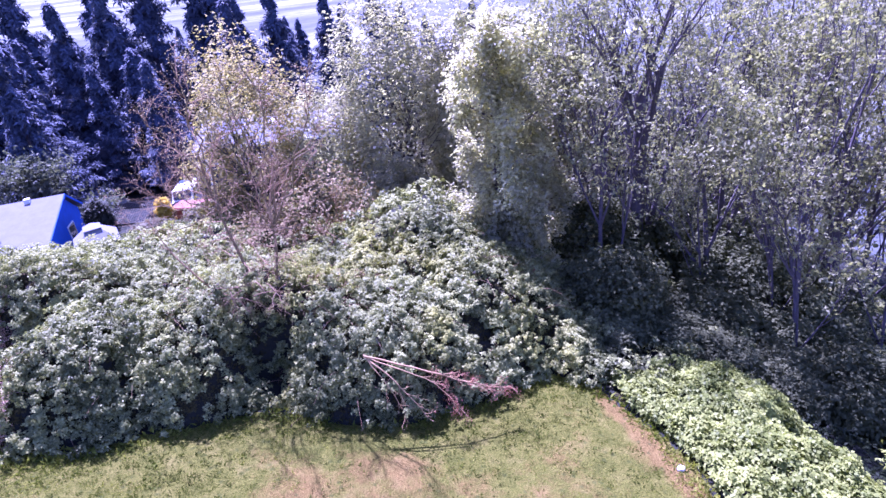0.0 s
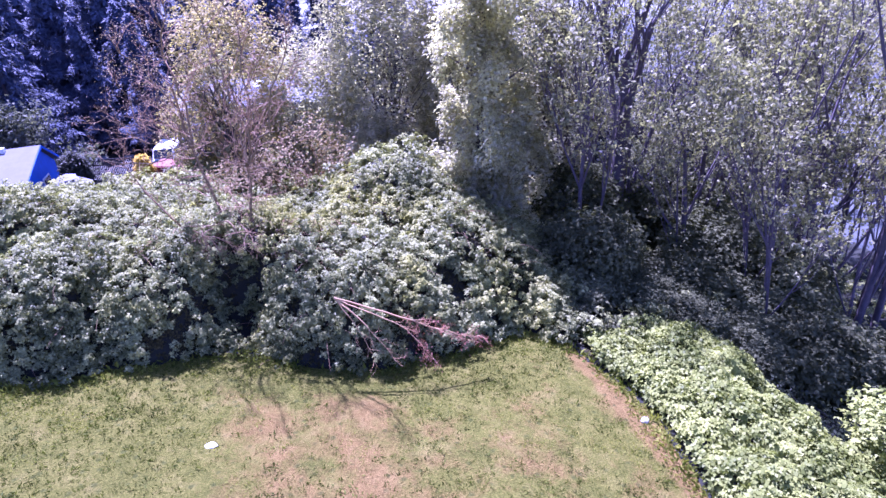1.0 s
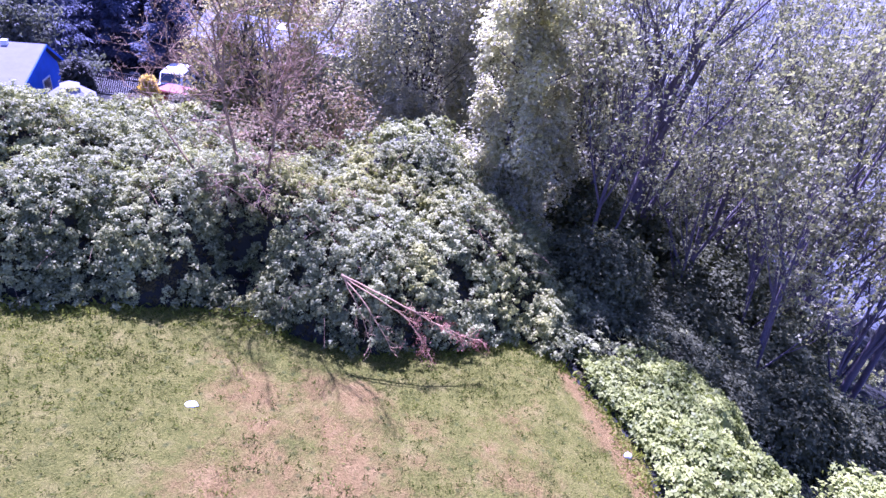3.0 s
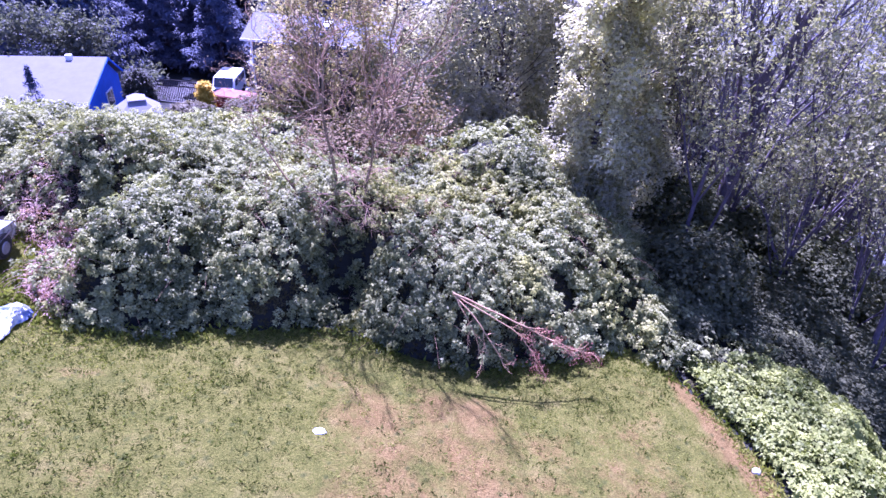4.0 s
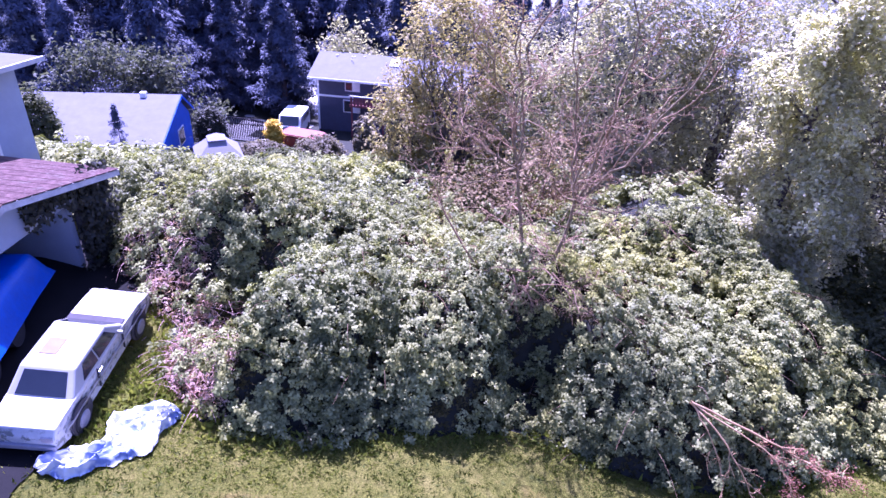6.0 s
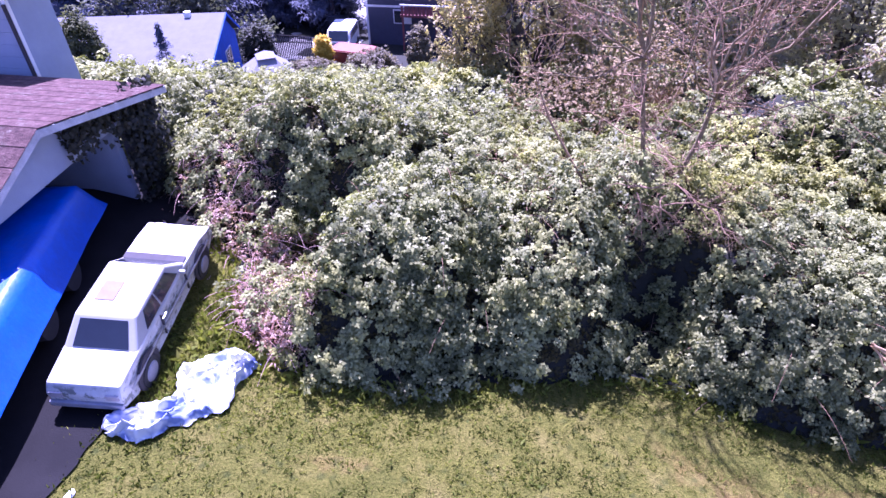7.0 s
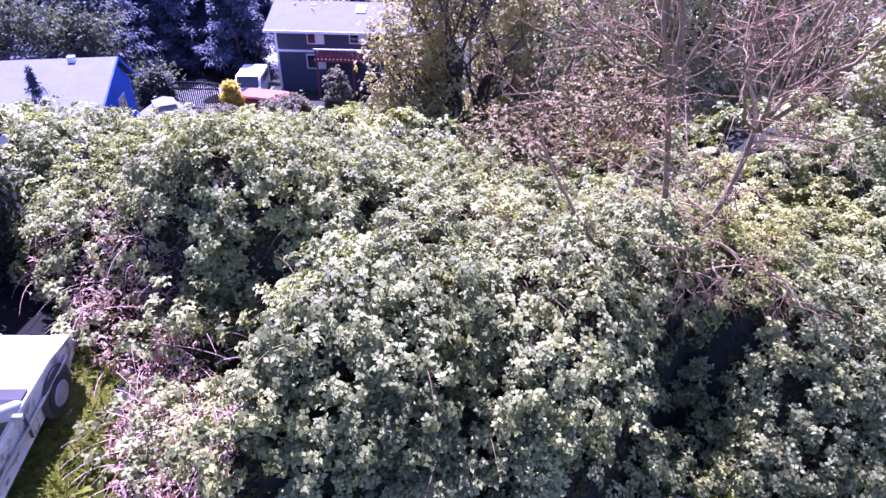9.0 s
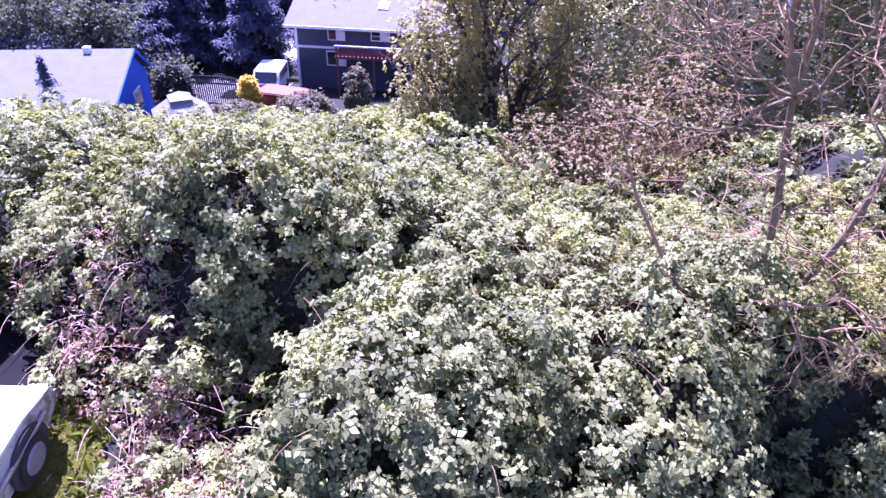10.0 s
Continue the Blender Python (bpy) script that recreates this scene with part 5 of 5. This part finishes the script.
def fallen_branch():
    """A cut branch whose limbs fan out from the sawn end, with dry reddish twigs at their tips."""
    rng = np.random.default_rng(15)
    a = np.array([-2.24, 10.66, 0.90])
    ob = thing("fallen_branch", tuple(a))
    tagged(ob, "cut pinkish branch lying over the bramble edge", "branch")
    out, tips = [], []
    limbs = [([(-1.24, 10.6, 0.5), (-0.33, 10.6, 0.05), (0.45, 10.7, -0.36), (1.0, 10.85, -0.62)], 0.026, 12), ([(-1.62, 10.35, 0.36), (-1.25, 10.2, -0.1), (-0.95, 10.1, -0.62)], 0.02, 7), ([(-1.5, 10.5, 0.55), (-0.75, 10.45, 0.14), (-0.35, 10.3, -0.3), (-0.08, 10.2, -0.7)], 0.018, 8),
             ([(-1.9, 10.4, 0.5), (-1.55, 10.2, -0.2), (-1.4, 10.1, -0.75)], 0.014, 6)]
    for pts, r, k in limbs:
        P = np.array([a] + [np.array(p) for p in pts]) - a
        u = np.linspace(0, len(P) - 1, 12)
        path = [(np.array([np.interp(v, np.arange(len(P)), P[:, c]) for c in range(3)]) + rng.normal(0, 0.012, 3), r * (1 - 0.75 * i / 11)) for i, v in enumerate(u)]
        out.append(path)
        twigs_along(rng, path, out, tips, k, 0.55, r * 0.35, 1, 0.35, -0.15, 0.55)
    V, F = tube_arrays(out, 5)
    put("limb", fast_mesh("limb", V, F), M_PALEWOOD, ob)
    T = np.array(tips)
    T = T[T[:, 0] > 1.5]
    T = np.repeat(T, 5, 0) + rng.normal(0, 0.06, (len(T) * 5, 3))
    V, F = leaf_arrays(T, rng.normal(0, 1, T.shape), rng.uniform(0.025, 0.055, len(T)), rng, 1, 0.4, 0.2, 0.5)
    put("dry_leaves", fast_mesh("dry_leaves", V, F), M_DRYRED, ob)


M_DRYRED = leafy("dry_red_leaf", [(0.20, 0.06, 0.045), (0.30, 0.11, 0.08), (0.40, 0.20, 0.14)], 0.7, 0.3, 0.2)
M_PALEWOOD = plain("pale_pink_wood", (0.50, 0.31, 0.15), 0.8, var=0.3, scale=8)
fallen_branch()


def broken_limb():
    rng = np.random.default_rng(16)
    at = np.array([-5.55, 12.3, float(ground(-5.55, 12.3)) + 2.75])
    ob = thing("broken_limb", tuple(at))
    tagged(ob, "broken pale limb with bare twigs below the budding tree", "branch")
    out, tips = [], []
    for k in range(12):
        w = np.array([rng.uniform(-1.2, 1.8), rng.uniform(-0.9, 0.4), rng.uniform(-0.4, 0.4)])
        grow(rng, rng.normal(0, 0.35, 3) * np.array([1.3, 0.6, 0.4]) + np.array([0.35, 0, 0]), w, rng.uniform(0.35, 0.65), 0.014, 3, out, tips, 0.6, (3, 4), 0.62, -0.2, 0.75)
    V, F = tube_arrays(out, 5)
    put("limb", fast_mesh("limb", V, F), M_PINKBARK, ob)


broken_limb()

# ---- the valley: houses, vehicles, trees ----
M_SHINGLE = plain("pale_grey_shingle", (0.105, 0.105, 0.135), 0.85, var=0.2, scale=1.5, bumpy=0.3)
M_BLUEWALL = plain("blue_wall", (0.045, 0.12, 0.55), 0.8, var=0.2, scale=2)
M_SLATE = plain("slate_blue_siding", (0.055, 0.06, 0.095), 0.75, var=0.2, scale=2)
M_REDDECK = plain("red_brown_deck", (0.20, 0.06, 0.06), 0.8, var=0.3, scale=3)
M_WHITE = plain("bright_white", (0.8, 0.8, 0.8), 0.5, var=0.08)
M_ROAD = plain("pale_gravel", (0.36, 0.35, 0.34), 0.9, var=0.2, scale=1.0)


def valley_house():
    ob = thing("valley_house", (-27.28, 36.0, -6.1), 14)
    tagged(ob, "low house with a pale grey roof and blue gable", "house")
    depth, rise, long, foot, half = 8.2, 1.65, 13.0, -3.6, 5.7
    bm = bmesh.new()
    prism(bm, [(0.35, foot), (depth - 0.35, foot), (depth - 0.35, -0.08), (half, rise - 0.1), (0.35, -0.08)], -long + 0.3, -0.25, "x")
    part("wall", bm, M_BLUEWALL, ob, "blue painted wall")
    for a, za, b2, zb in ((0, 0, half, rise), (half, rise, depth, 0)):
        bm = bmesh.new()
        prism(bm, [(a, za), (b2, zb), (b2, zb + 0.14), (a, za + 0.14)], -long, 0.0, "x")
        part("roof", bm, M_SHINGLE, ob)
        bm = bmesh.new()
        prism(bm, [(a, za - 0.08), (b2, zb - 0.08), (b2, zb + 0.13), (a, za + 0.13)], 0.022, 0.06, "x")
        part("barge_board", bm, M_BLUEWALL, ob)
    part("gutter", boxed((-long, -0.12, -0.02), (0.0, -0.01, 0.12), 0.02), M_TRIM, ob)
    win = part("window", boxed((-0.27, 4.4, -1.6), (-0.2, 5.8, -0.4)), M_TRIM, ob)
    part("pane", boxed((-0.2, 4.5, -1.5), (-0.18, 5.7, -0.5)), M_GLASS, win)
    part("roof_vent", boxed((-2.6, half - 0.5, rise - 0.1), (-2.2, half - 0.1, rise + 0.35), 0.05), M_WHITE, ob)
    return ob


valley_house()


def storey_house():
    ob = thing("two_storey_house")
    tagged(ob, "two-storey dark slate-blue house with grey roof and red deck", "house")
    x0, x1, y0, yr, y1 = -22.8, -10.0, 54.0, 57.5, 61.0
    ze, zr, g0 = -5.3, -4.1, -11.0
    bm = bmesh.new()
    prism(bm, [(y0, g0), (y1, g0), (y1, ze), (yr, zr - 0.25), (y0, ze)], x0, x1, "x")
    part("wall", bm, M_SLATE, ob)
    for a, za, b2, zb in ((y0 - 0.6, ze - 0.25, yr, zr), (yr, zr, y1 + 0.6, ze - 0.25)):
        bm = bmesh.new()
        prism(bm, [(a, za), (b2, zb), (b2, zb + 0.15), (a, za + 0.15)], x0 - 0.7, x1 + 0.7, "x")
        part("roof", bm, M_SHINGLE, ob)
    part("fascia", boxed((x0 - 0.7, y0 - 0.68, ze - 0.27), (x1 + 0.7, y0 - 0.61, ze - 0.08)), M_TRIM, ob)
    part("belt_board", boxed((x0 - 0.02, y0 - 0.05, -7.15), (-19.4, y0, -6.98)), M_TRIM, ob)
    part("corner_board", boxed((x0 - 0.04, y0 - 0.04, g0), (x0 + 0.14, y0 + 0.1, ze)), M_TRIM, ob)
    for xa, xb_, za, zb in ((-20.25, -18.9, -6.5, -5.38), (-20.45, -18.9, -8.45, -7.3), (-16.9, -15.4, -6.4, -5.4)):
        w = part("window", boxed((xa, y0 - 0.07, za), (xb_, y0, zb)), M_TRIM, ob)
        xm = (xa + xb_) / 2
        for p, q, mat in ((xa + 0.08, xm - 0.03, M_GLASS), (xm + 0.03, xb_ - 0.08, M_WHITE)):
            part("pane", boxed((p, y0 - 0.085, za + 0.08), (q, y0 - 0.07, zb - 0.08)), mat, w)
    deck = part("deck", boxed((-19.4, y0 - 1.8, -7.4), (-13.5, y0, -7.2)), M_REDDECK, ob, "red-brown timber deck")
    part("rail", boxed((-19.4, y0 - 1.8, -6.5), (-13.5, y0 - 1.72, -6.4)), M_TRIM, deck)
    for i in range(20):
        x = -19.35 + i * 0.3
        part("baluster", boxed((x, y0 - 1.78, -7.2), (x + 0.2, y0 - 1.74, -6.5)), M_REDDECK, deck)
    for x in (-19.3, -16.5, -13.6):
        part("post", boxed((x, y0 - 1.75, g0), (x + 0.14, y0 - 1.61, -7.4)), M_REDDECK, deck)
    # skylight lies on the front slope
    sl = (zr - ze + 0.25) / (yr - y0 + 0.6)
    bm = bmesh.new()
    za, zb = zr - sl * 1.6 + 0.15, zr - sl * 0.6 + 0.15
    prism(bm, [(yr - 1.6, za), (yr - 0.6, zb), (yr - 0.6, zb + 0.12), (yr - 1.6, za + 0.12)], -16.6, -15.8, "x")
    part("skylight", bm, M_WHITE, ob)
    return ob


storey_house()


def gazebo():
    ob = thing("gazebo", (-21.9, 33.0, -6.6))
    tagged(ob, "pale lilac fabric garden gazebo with vented top", "gazebo")
    bm = bmesh.new()
    n = 4
    lo = [bm.verts.new((sx * 1.5, sy * 1.5, 1.95)) for sx, sy in ((-1, -1), (1, -1), (1, 1), (-1, 1))]
    hi = [bm.verts.new((sx * 0.45, sy * 0.45, 2.85)) for sx, sy in ((-1, -1), (1, -1), (1, 1), (-1, 1))]
    dn = [bm.verts.new((sx * 1.52, sy * 1.52, 1.75)) for sx, sy in ((-1, -1), (1, -1), (1, 1), (-1, 1))]
    for i in range(n):
        bm.faces.new((lo[i], lo[(i + 1) % n], hi[(i + 1) % n], hi[i]))
        bm.faces.new((dn[i], dn[(i + 1) % n], lo[(i + 1) % n], lo[i]))
    bm.faces.new(hi)
    part("canopy", bm, M_CANVAS, ob)
    bm = bmesh.new()
    lo = [bm.verts.new((sx * 0.6, sy * 0.6, 2.88)) for sx, sy in ((-1, -1), (1, -1), (1, 1), (-1, 1))]
    top = bm.verts.new((0, 0, 3.2))
    for i in range(n):
        bm.faces.new((lo[i], lo[(i + 1) % n], top))
    bm.faces.new(lo[::-1])
    part("vent_cap", bm, M_CANVAS, ob)
    for sx in (-1.42, 1.42):
        for sy in (-1.42, 1.42):
            part("pole", boxed((sx - 0.04, sy - 0.04, -0.6), (sx + 0.04, sy + 0.04, 1.95)), M_DARKWOOD, ob)
    ob.matrix_basis = pose(-22.0, 33.0, -6.5, 0, 0, 32) @ Matrix.Diagonal((0.84, 0.84, 0.9, 1))


M_CANVAS = plain("lilac_canvas", (0.17, 0.165, 0.22), 0.7, var=0.1, scale=2, bumpy=0.05)
gazebo()


def van(at, rz, col, label, name="van", tall=1.0):
    ob = thing(name, at)
    tagged(ob, label, name)
    bm = bmesh.new()
    prism(bm, [(-2.3, 0.35), (-2.35, 0.95), (-2.2, 1.9 * tall), (-1.8, 2.0 * tall), (1.0, 2.0 * tall), (1.65, 1.2), (2.3, 1.05), (2.4, 0.4)], -0.95, 0.95, "x")
    bmesh.ops.bevel(bm, geom=bm.edges[:], offset=0.07, segments=2, affect="EDGES")
    body = part("body", bm, col, ob)
    bm = bmesh.new()
    prism(bm, [(1.12, 1.93 * tall), (1.62, 1.27), (1.66, 1.3), (1.16, 1.96 * tall)], -0.8, 0.8, "x")
    part("windscreen", bm, M_GLASS, body)
    part("rear_window", boxed((-0.75, -2.33, 1.2), (0.75, -2.26, 1.75 * tall)), M_GLASS, body)
    for sx in (-1, 1):
        for ya, yb in ((-1.9, -0.7), (-0.6, 0.3), (0.4, 1.15)):
            part("side_window", boxed((min(sx * 0.93, sx * 0.965), ya, 1.25), (max(sx * 0.93, sx * 0.965), yb, 1.75 * tall)), M_GLASS, body)
        for y in (-1.45, 1.55):
            bm = bmesh.new()
            bmesh.ops.create_cone(bm, cap_ends=True, segments=20, radius1=0.34, radius2=0.34, depth=0.22, matrix=Matrix.Translation((sx * 0.88, y, 0.34)) @ Matrix.Rotation(math.pi / 2, 4, "Y"))
            w = part("wheel", bm, M_RUBBER, ob)
    part("bumper", boxed((-0.9, 2.36, 0.4), (0.9, 2.48, 0.62), 0.03), M_CHROME, ob)
    ob.matrix_basis = pose(*at, 0, 0, rz)
    return ob


van(gz(-24.3, 51.5, 0.0), 186, M_WHITE, "white van parked by the slate-blue house")

M_REDPAINT = plain("faded_red_paint", (0.26, 0.05, 0.045), 0.5, var=0.35, scale=3)
van(gz(-22.3, 46.6, 0.15), 80, M_REDPAINT, "faded red car parked before the white van", "car", 0.7)

# pale drive by the houses
me = grid_mesh("drive", np.linspace(-40, -23.6, 40), np.linspace(46.5, 69, 60), lambda x, y: ground(x, y) + 0.03)
tagged(put("driveway", me, M_ROAD), "sunlit pale gravel drive between the houses", "driveway", kind="structure")


def picket_fence():
    ob = thing("fence", gz(-27.6, 48))
    tagged(ob, "dark weathered picket fence by the drive", "fence")
    me = None
    for i in range(26):
        x = -29.6 + i * 0.155
        z = float(ground(x, 48))
        if me is None:
            bm = boxed((0, 0, -0.3), (0.11, 0.05, 1.9))
            me = bpy.data.meshes.new("picket")
            bm.to_mesh(me)
            bm.free()
            me.materials.append(M_DARKWOOD)
        o = new("picket", me)
        o.parent = ob
        o.matrix_basis = Matrix.Translation((x + 27.6, 0, z - ob.location.z))
    part("rail", boxed((-2.05, 0.06, 1.3), (2.0, 0.1, 1.4)), M_DARKWOOD, ob)


picket_fence()

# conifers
c1 = conifer("conifer", gz(-38.5, 65), 18.5, 4.6, 81, "tall ragged dark conifer in the valley, tinted blue as haze", 9000)
c2 = conifer("conifer", gz(-38.0, 72), 15.0, 4.2, 82, "tall ragged dark conifer in the valley, tinted blue as haze", 9000)
c3 = conifer("conifer", gz(-46, 66), 17, 5, 83, "tall ragged dark conifer in the valley, tinted blue as haze", 9000)
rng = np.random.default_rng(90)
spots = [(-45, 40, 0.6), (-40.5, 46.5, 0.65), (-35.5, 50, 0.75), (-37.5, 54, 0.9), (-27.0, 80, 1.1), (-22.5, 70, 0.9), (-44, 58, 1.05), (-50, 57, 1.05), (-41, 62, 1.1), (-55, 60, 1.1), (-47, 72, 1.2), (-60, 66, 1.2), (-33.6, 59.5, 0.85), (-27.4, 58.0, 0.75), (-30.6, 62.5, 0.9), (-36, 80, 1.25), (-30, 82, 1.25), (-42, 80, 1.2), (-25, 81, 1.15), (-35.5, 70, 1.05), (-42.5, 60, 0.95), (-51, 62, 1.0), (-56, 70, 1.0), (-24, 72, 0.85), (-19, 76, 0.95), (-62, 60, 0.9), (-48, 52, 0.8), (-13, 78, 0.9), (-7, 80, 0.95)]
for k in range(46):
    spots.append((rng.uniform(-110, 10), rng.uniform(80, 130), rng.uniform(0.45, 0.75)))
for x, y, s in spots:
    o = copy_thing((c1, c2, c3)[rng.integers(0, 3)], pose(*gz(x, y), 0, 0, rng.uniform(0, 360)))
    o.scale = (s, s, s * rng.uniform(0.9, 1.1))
conifer("small_conifer", gz(-25.0, 29.0), -1.2 - float(ground(-25.0, 29.0)), 0.95, 84, "small narrow dark conifer in front of the pale roof", 1500, "")

# broadleaf trees round the valley house
M_VALLEY = leafy("valley_leaf", [(0.045, 0.052, 0.045), (0.09, 0.10, 0.078), (0.19, 0.20, 0.15)], 0.6, 0.35, 0.2)
for i, (x, y, h, mat) in enumerate([(-32.5, 44.5, 7.0, M_VALLEY), (-37, 43, 7.0, M_VALLEY), (-17, 62, 7, M_SPRING), (-38, 30, 6, M_GREY_LEAF), (-22, 60, 8, M_GREY_LEAF)]):
    tree("broadleaf_tree", gz(x, y), [((0, 0), (0.05, 0, 1), h * 0.5, 0.14), ((0.3, 0), (0.4, 0.1, 1), h * 0.45, 0.1)], 3, mat, M_DARKBARK, 9, 0.26,
         "leafy grey-green broadleaf tree near the valley house", group="valley trees", seed=100 + i, cloud=0.55, angle=0.7)

# flowering shrubs and scrub along the drive
M_YELLOW = leafy("yellow_blossom", [(0.45, 0.26, 0.02), (0.62, 0.42, 0.03), (0.7, 0.55, 0.1)], 0.6, 0.35, 0.2)
M_SCRUB = leafy("brown_scrub_leaf", [(0.10, 0.085, 0.06), (0.16, 0.13, 0.085), (0.22, 0.2, 0.12)], 0.6, 0.3, 0.2)


def topped(x, y, top):
    """Ground place and the height up to a given top."""
    g = gz(x, y)
    return g, top - g[2]


for nm, x, y, w, top, mat, lab, sd in (
        ("yellow_shrub", -23.5, 45.0, 1.3, -6.75, M_YELLOW, "yellow flowering shrub beside the drive", 201),
        ("scrub_shrub", -22.8, 41.0, 3.4, -7.1, M_SCRUB, "brown twiggy scrub beside the drive", 203),
        ("scrub_shrub", -19.0, 42.0, 3.6, -6.7, M_SCRUB, "brown twiggy scrub beside the drive", 204),
        ("green_shrub", -20.6, 39.5, 3.6, -7.0, M_DARKLEAF, "dark green leafy shrub below the drive", 205),
        ("green_shrub", -25.0, 39.6, 2.6, -7.6, M_DARKLEAF, "dark green leafy shrub below the drive", 206),
        ("brown_shrub", -16.2, 44.5, 1.7, -5.9, M_SCRUB, "tan-leaved shrub before the slate-blue house", 207),
        ("dark_shrub", -31.1, 31.0, 2.2, -1.6, M_DARKLEAF, "dark leafy shrub beside the low grey roof", 209),
        ("dark_shrub", -26.5, 41.0, 2.3, -5.1, M_DARKIVY, "dark shrub growing against the blue gable", 208)):
    g, h = topped(x, y, top)
    bush(nm, g, (w, w * 0.8, h * 1.02), 4200, 0.17, mat, lab, sd, 6)


def cooler_box():
    ob = thing("cooler_box", gz(-5.86, 4.26))
    tagged(ob, "blue cooler box with a white lid on the lawn", "cooler box")
    bm = boxed((-0.18, -0.2, -0.03), (0.18, 0.2, 0.36), 0.025)
    for v in bm.verts:
        k = 0.92 + 0.08 * (v.co.z / 0.36)
        v.co.x, v.co.y = v.co.x * k, v.co.y * k
    body = part("body", bm, M_COOLER, ob)
    lid = part("lid", boxed((-0.195, -0.215, 0.362), (0.195, 0.215, 0.43), 0.02), M_WHITE, ob, "white plastic lid")
    part("lid_panel", boxed((-0.15, -0.17, 0.4305), (0.15, 0.17, 0.44), 0.004), M_WHITE, lid)
    for sx in (-1, 1):
        part("handle", boxed((min(sx * 0.175, sx * 0.2), -0.08, 0.24), (max(sx * 0.175, sx * 0.2), 0.08, 0.28), 0.008), M_WHITE, body)
    ob.matrix_basis = pose(*gz(-5.86, 4.26), 0, 0, -32)


M_COOLER = plain("blue_plastic", (0.035, 0.035, 0.14), 0.5, var=0.15, scale=4, bumpy=0.03)
cooler_box()
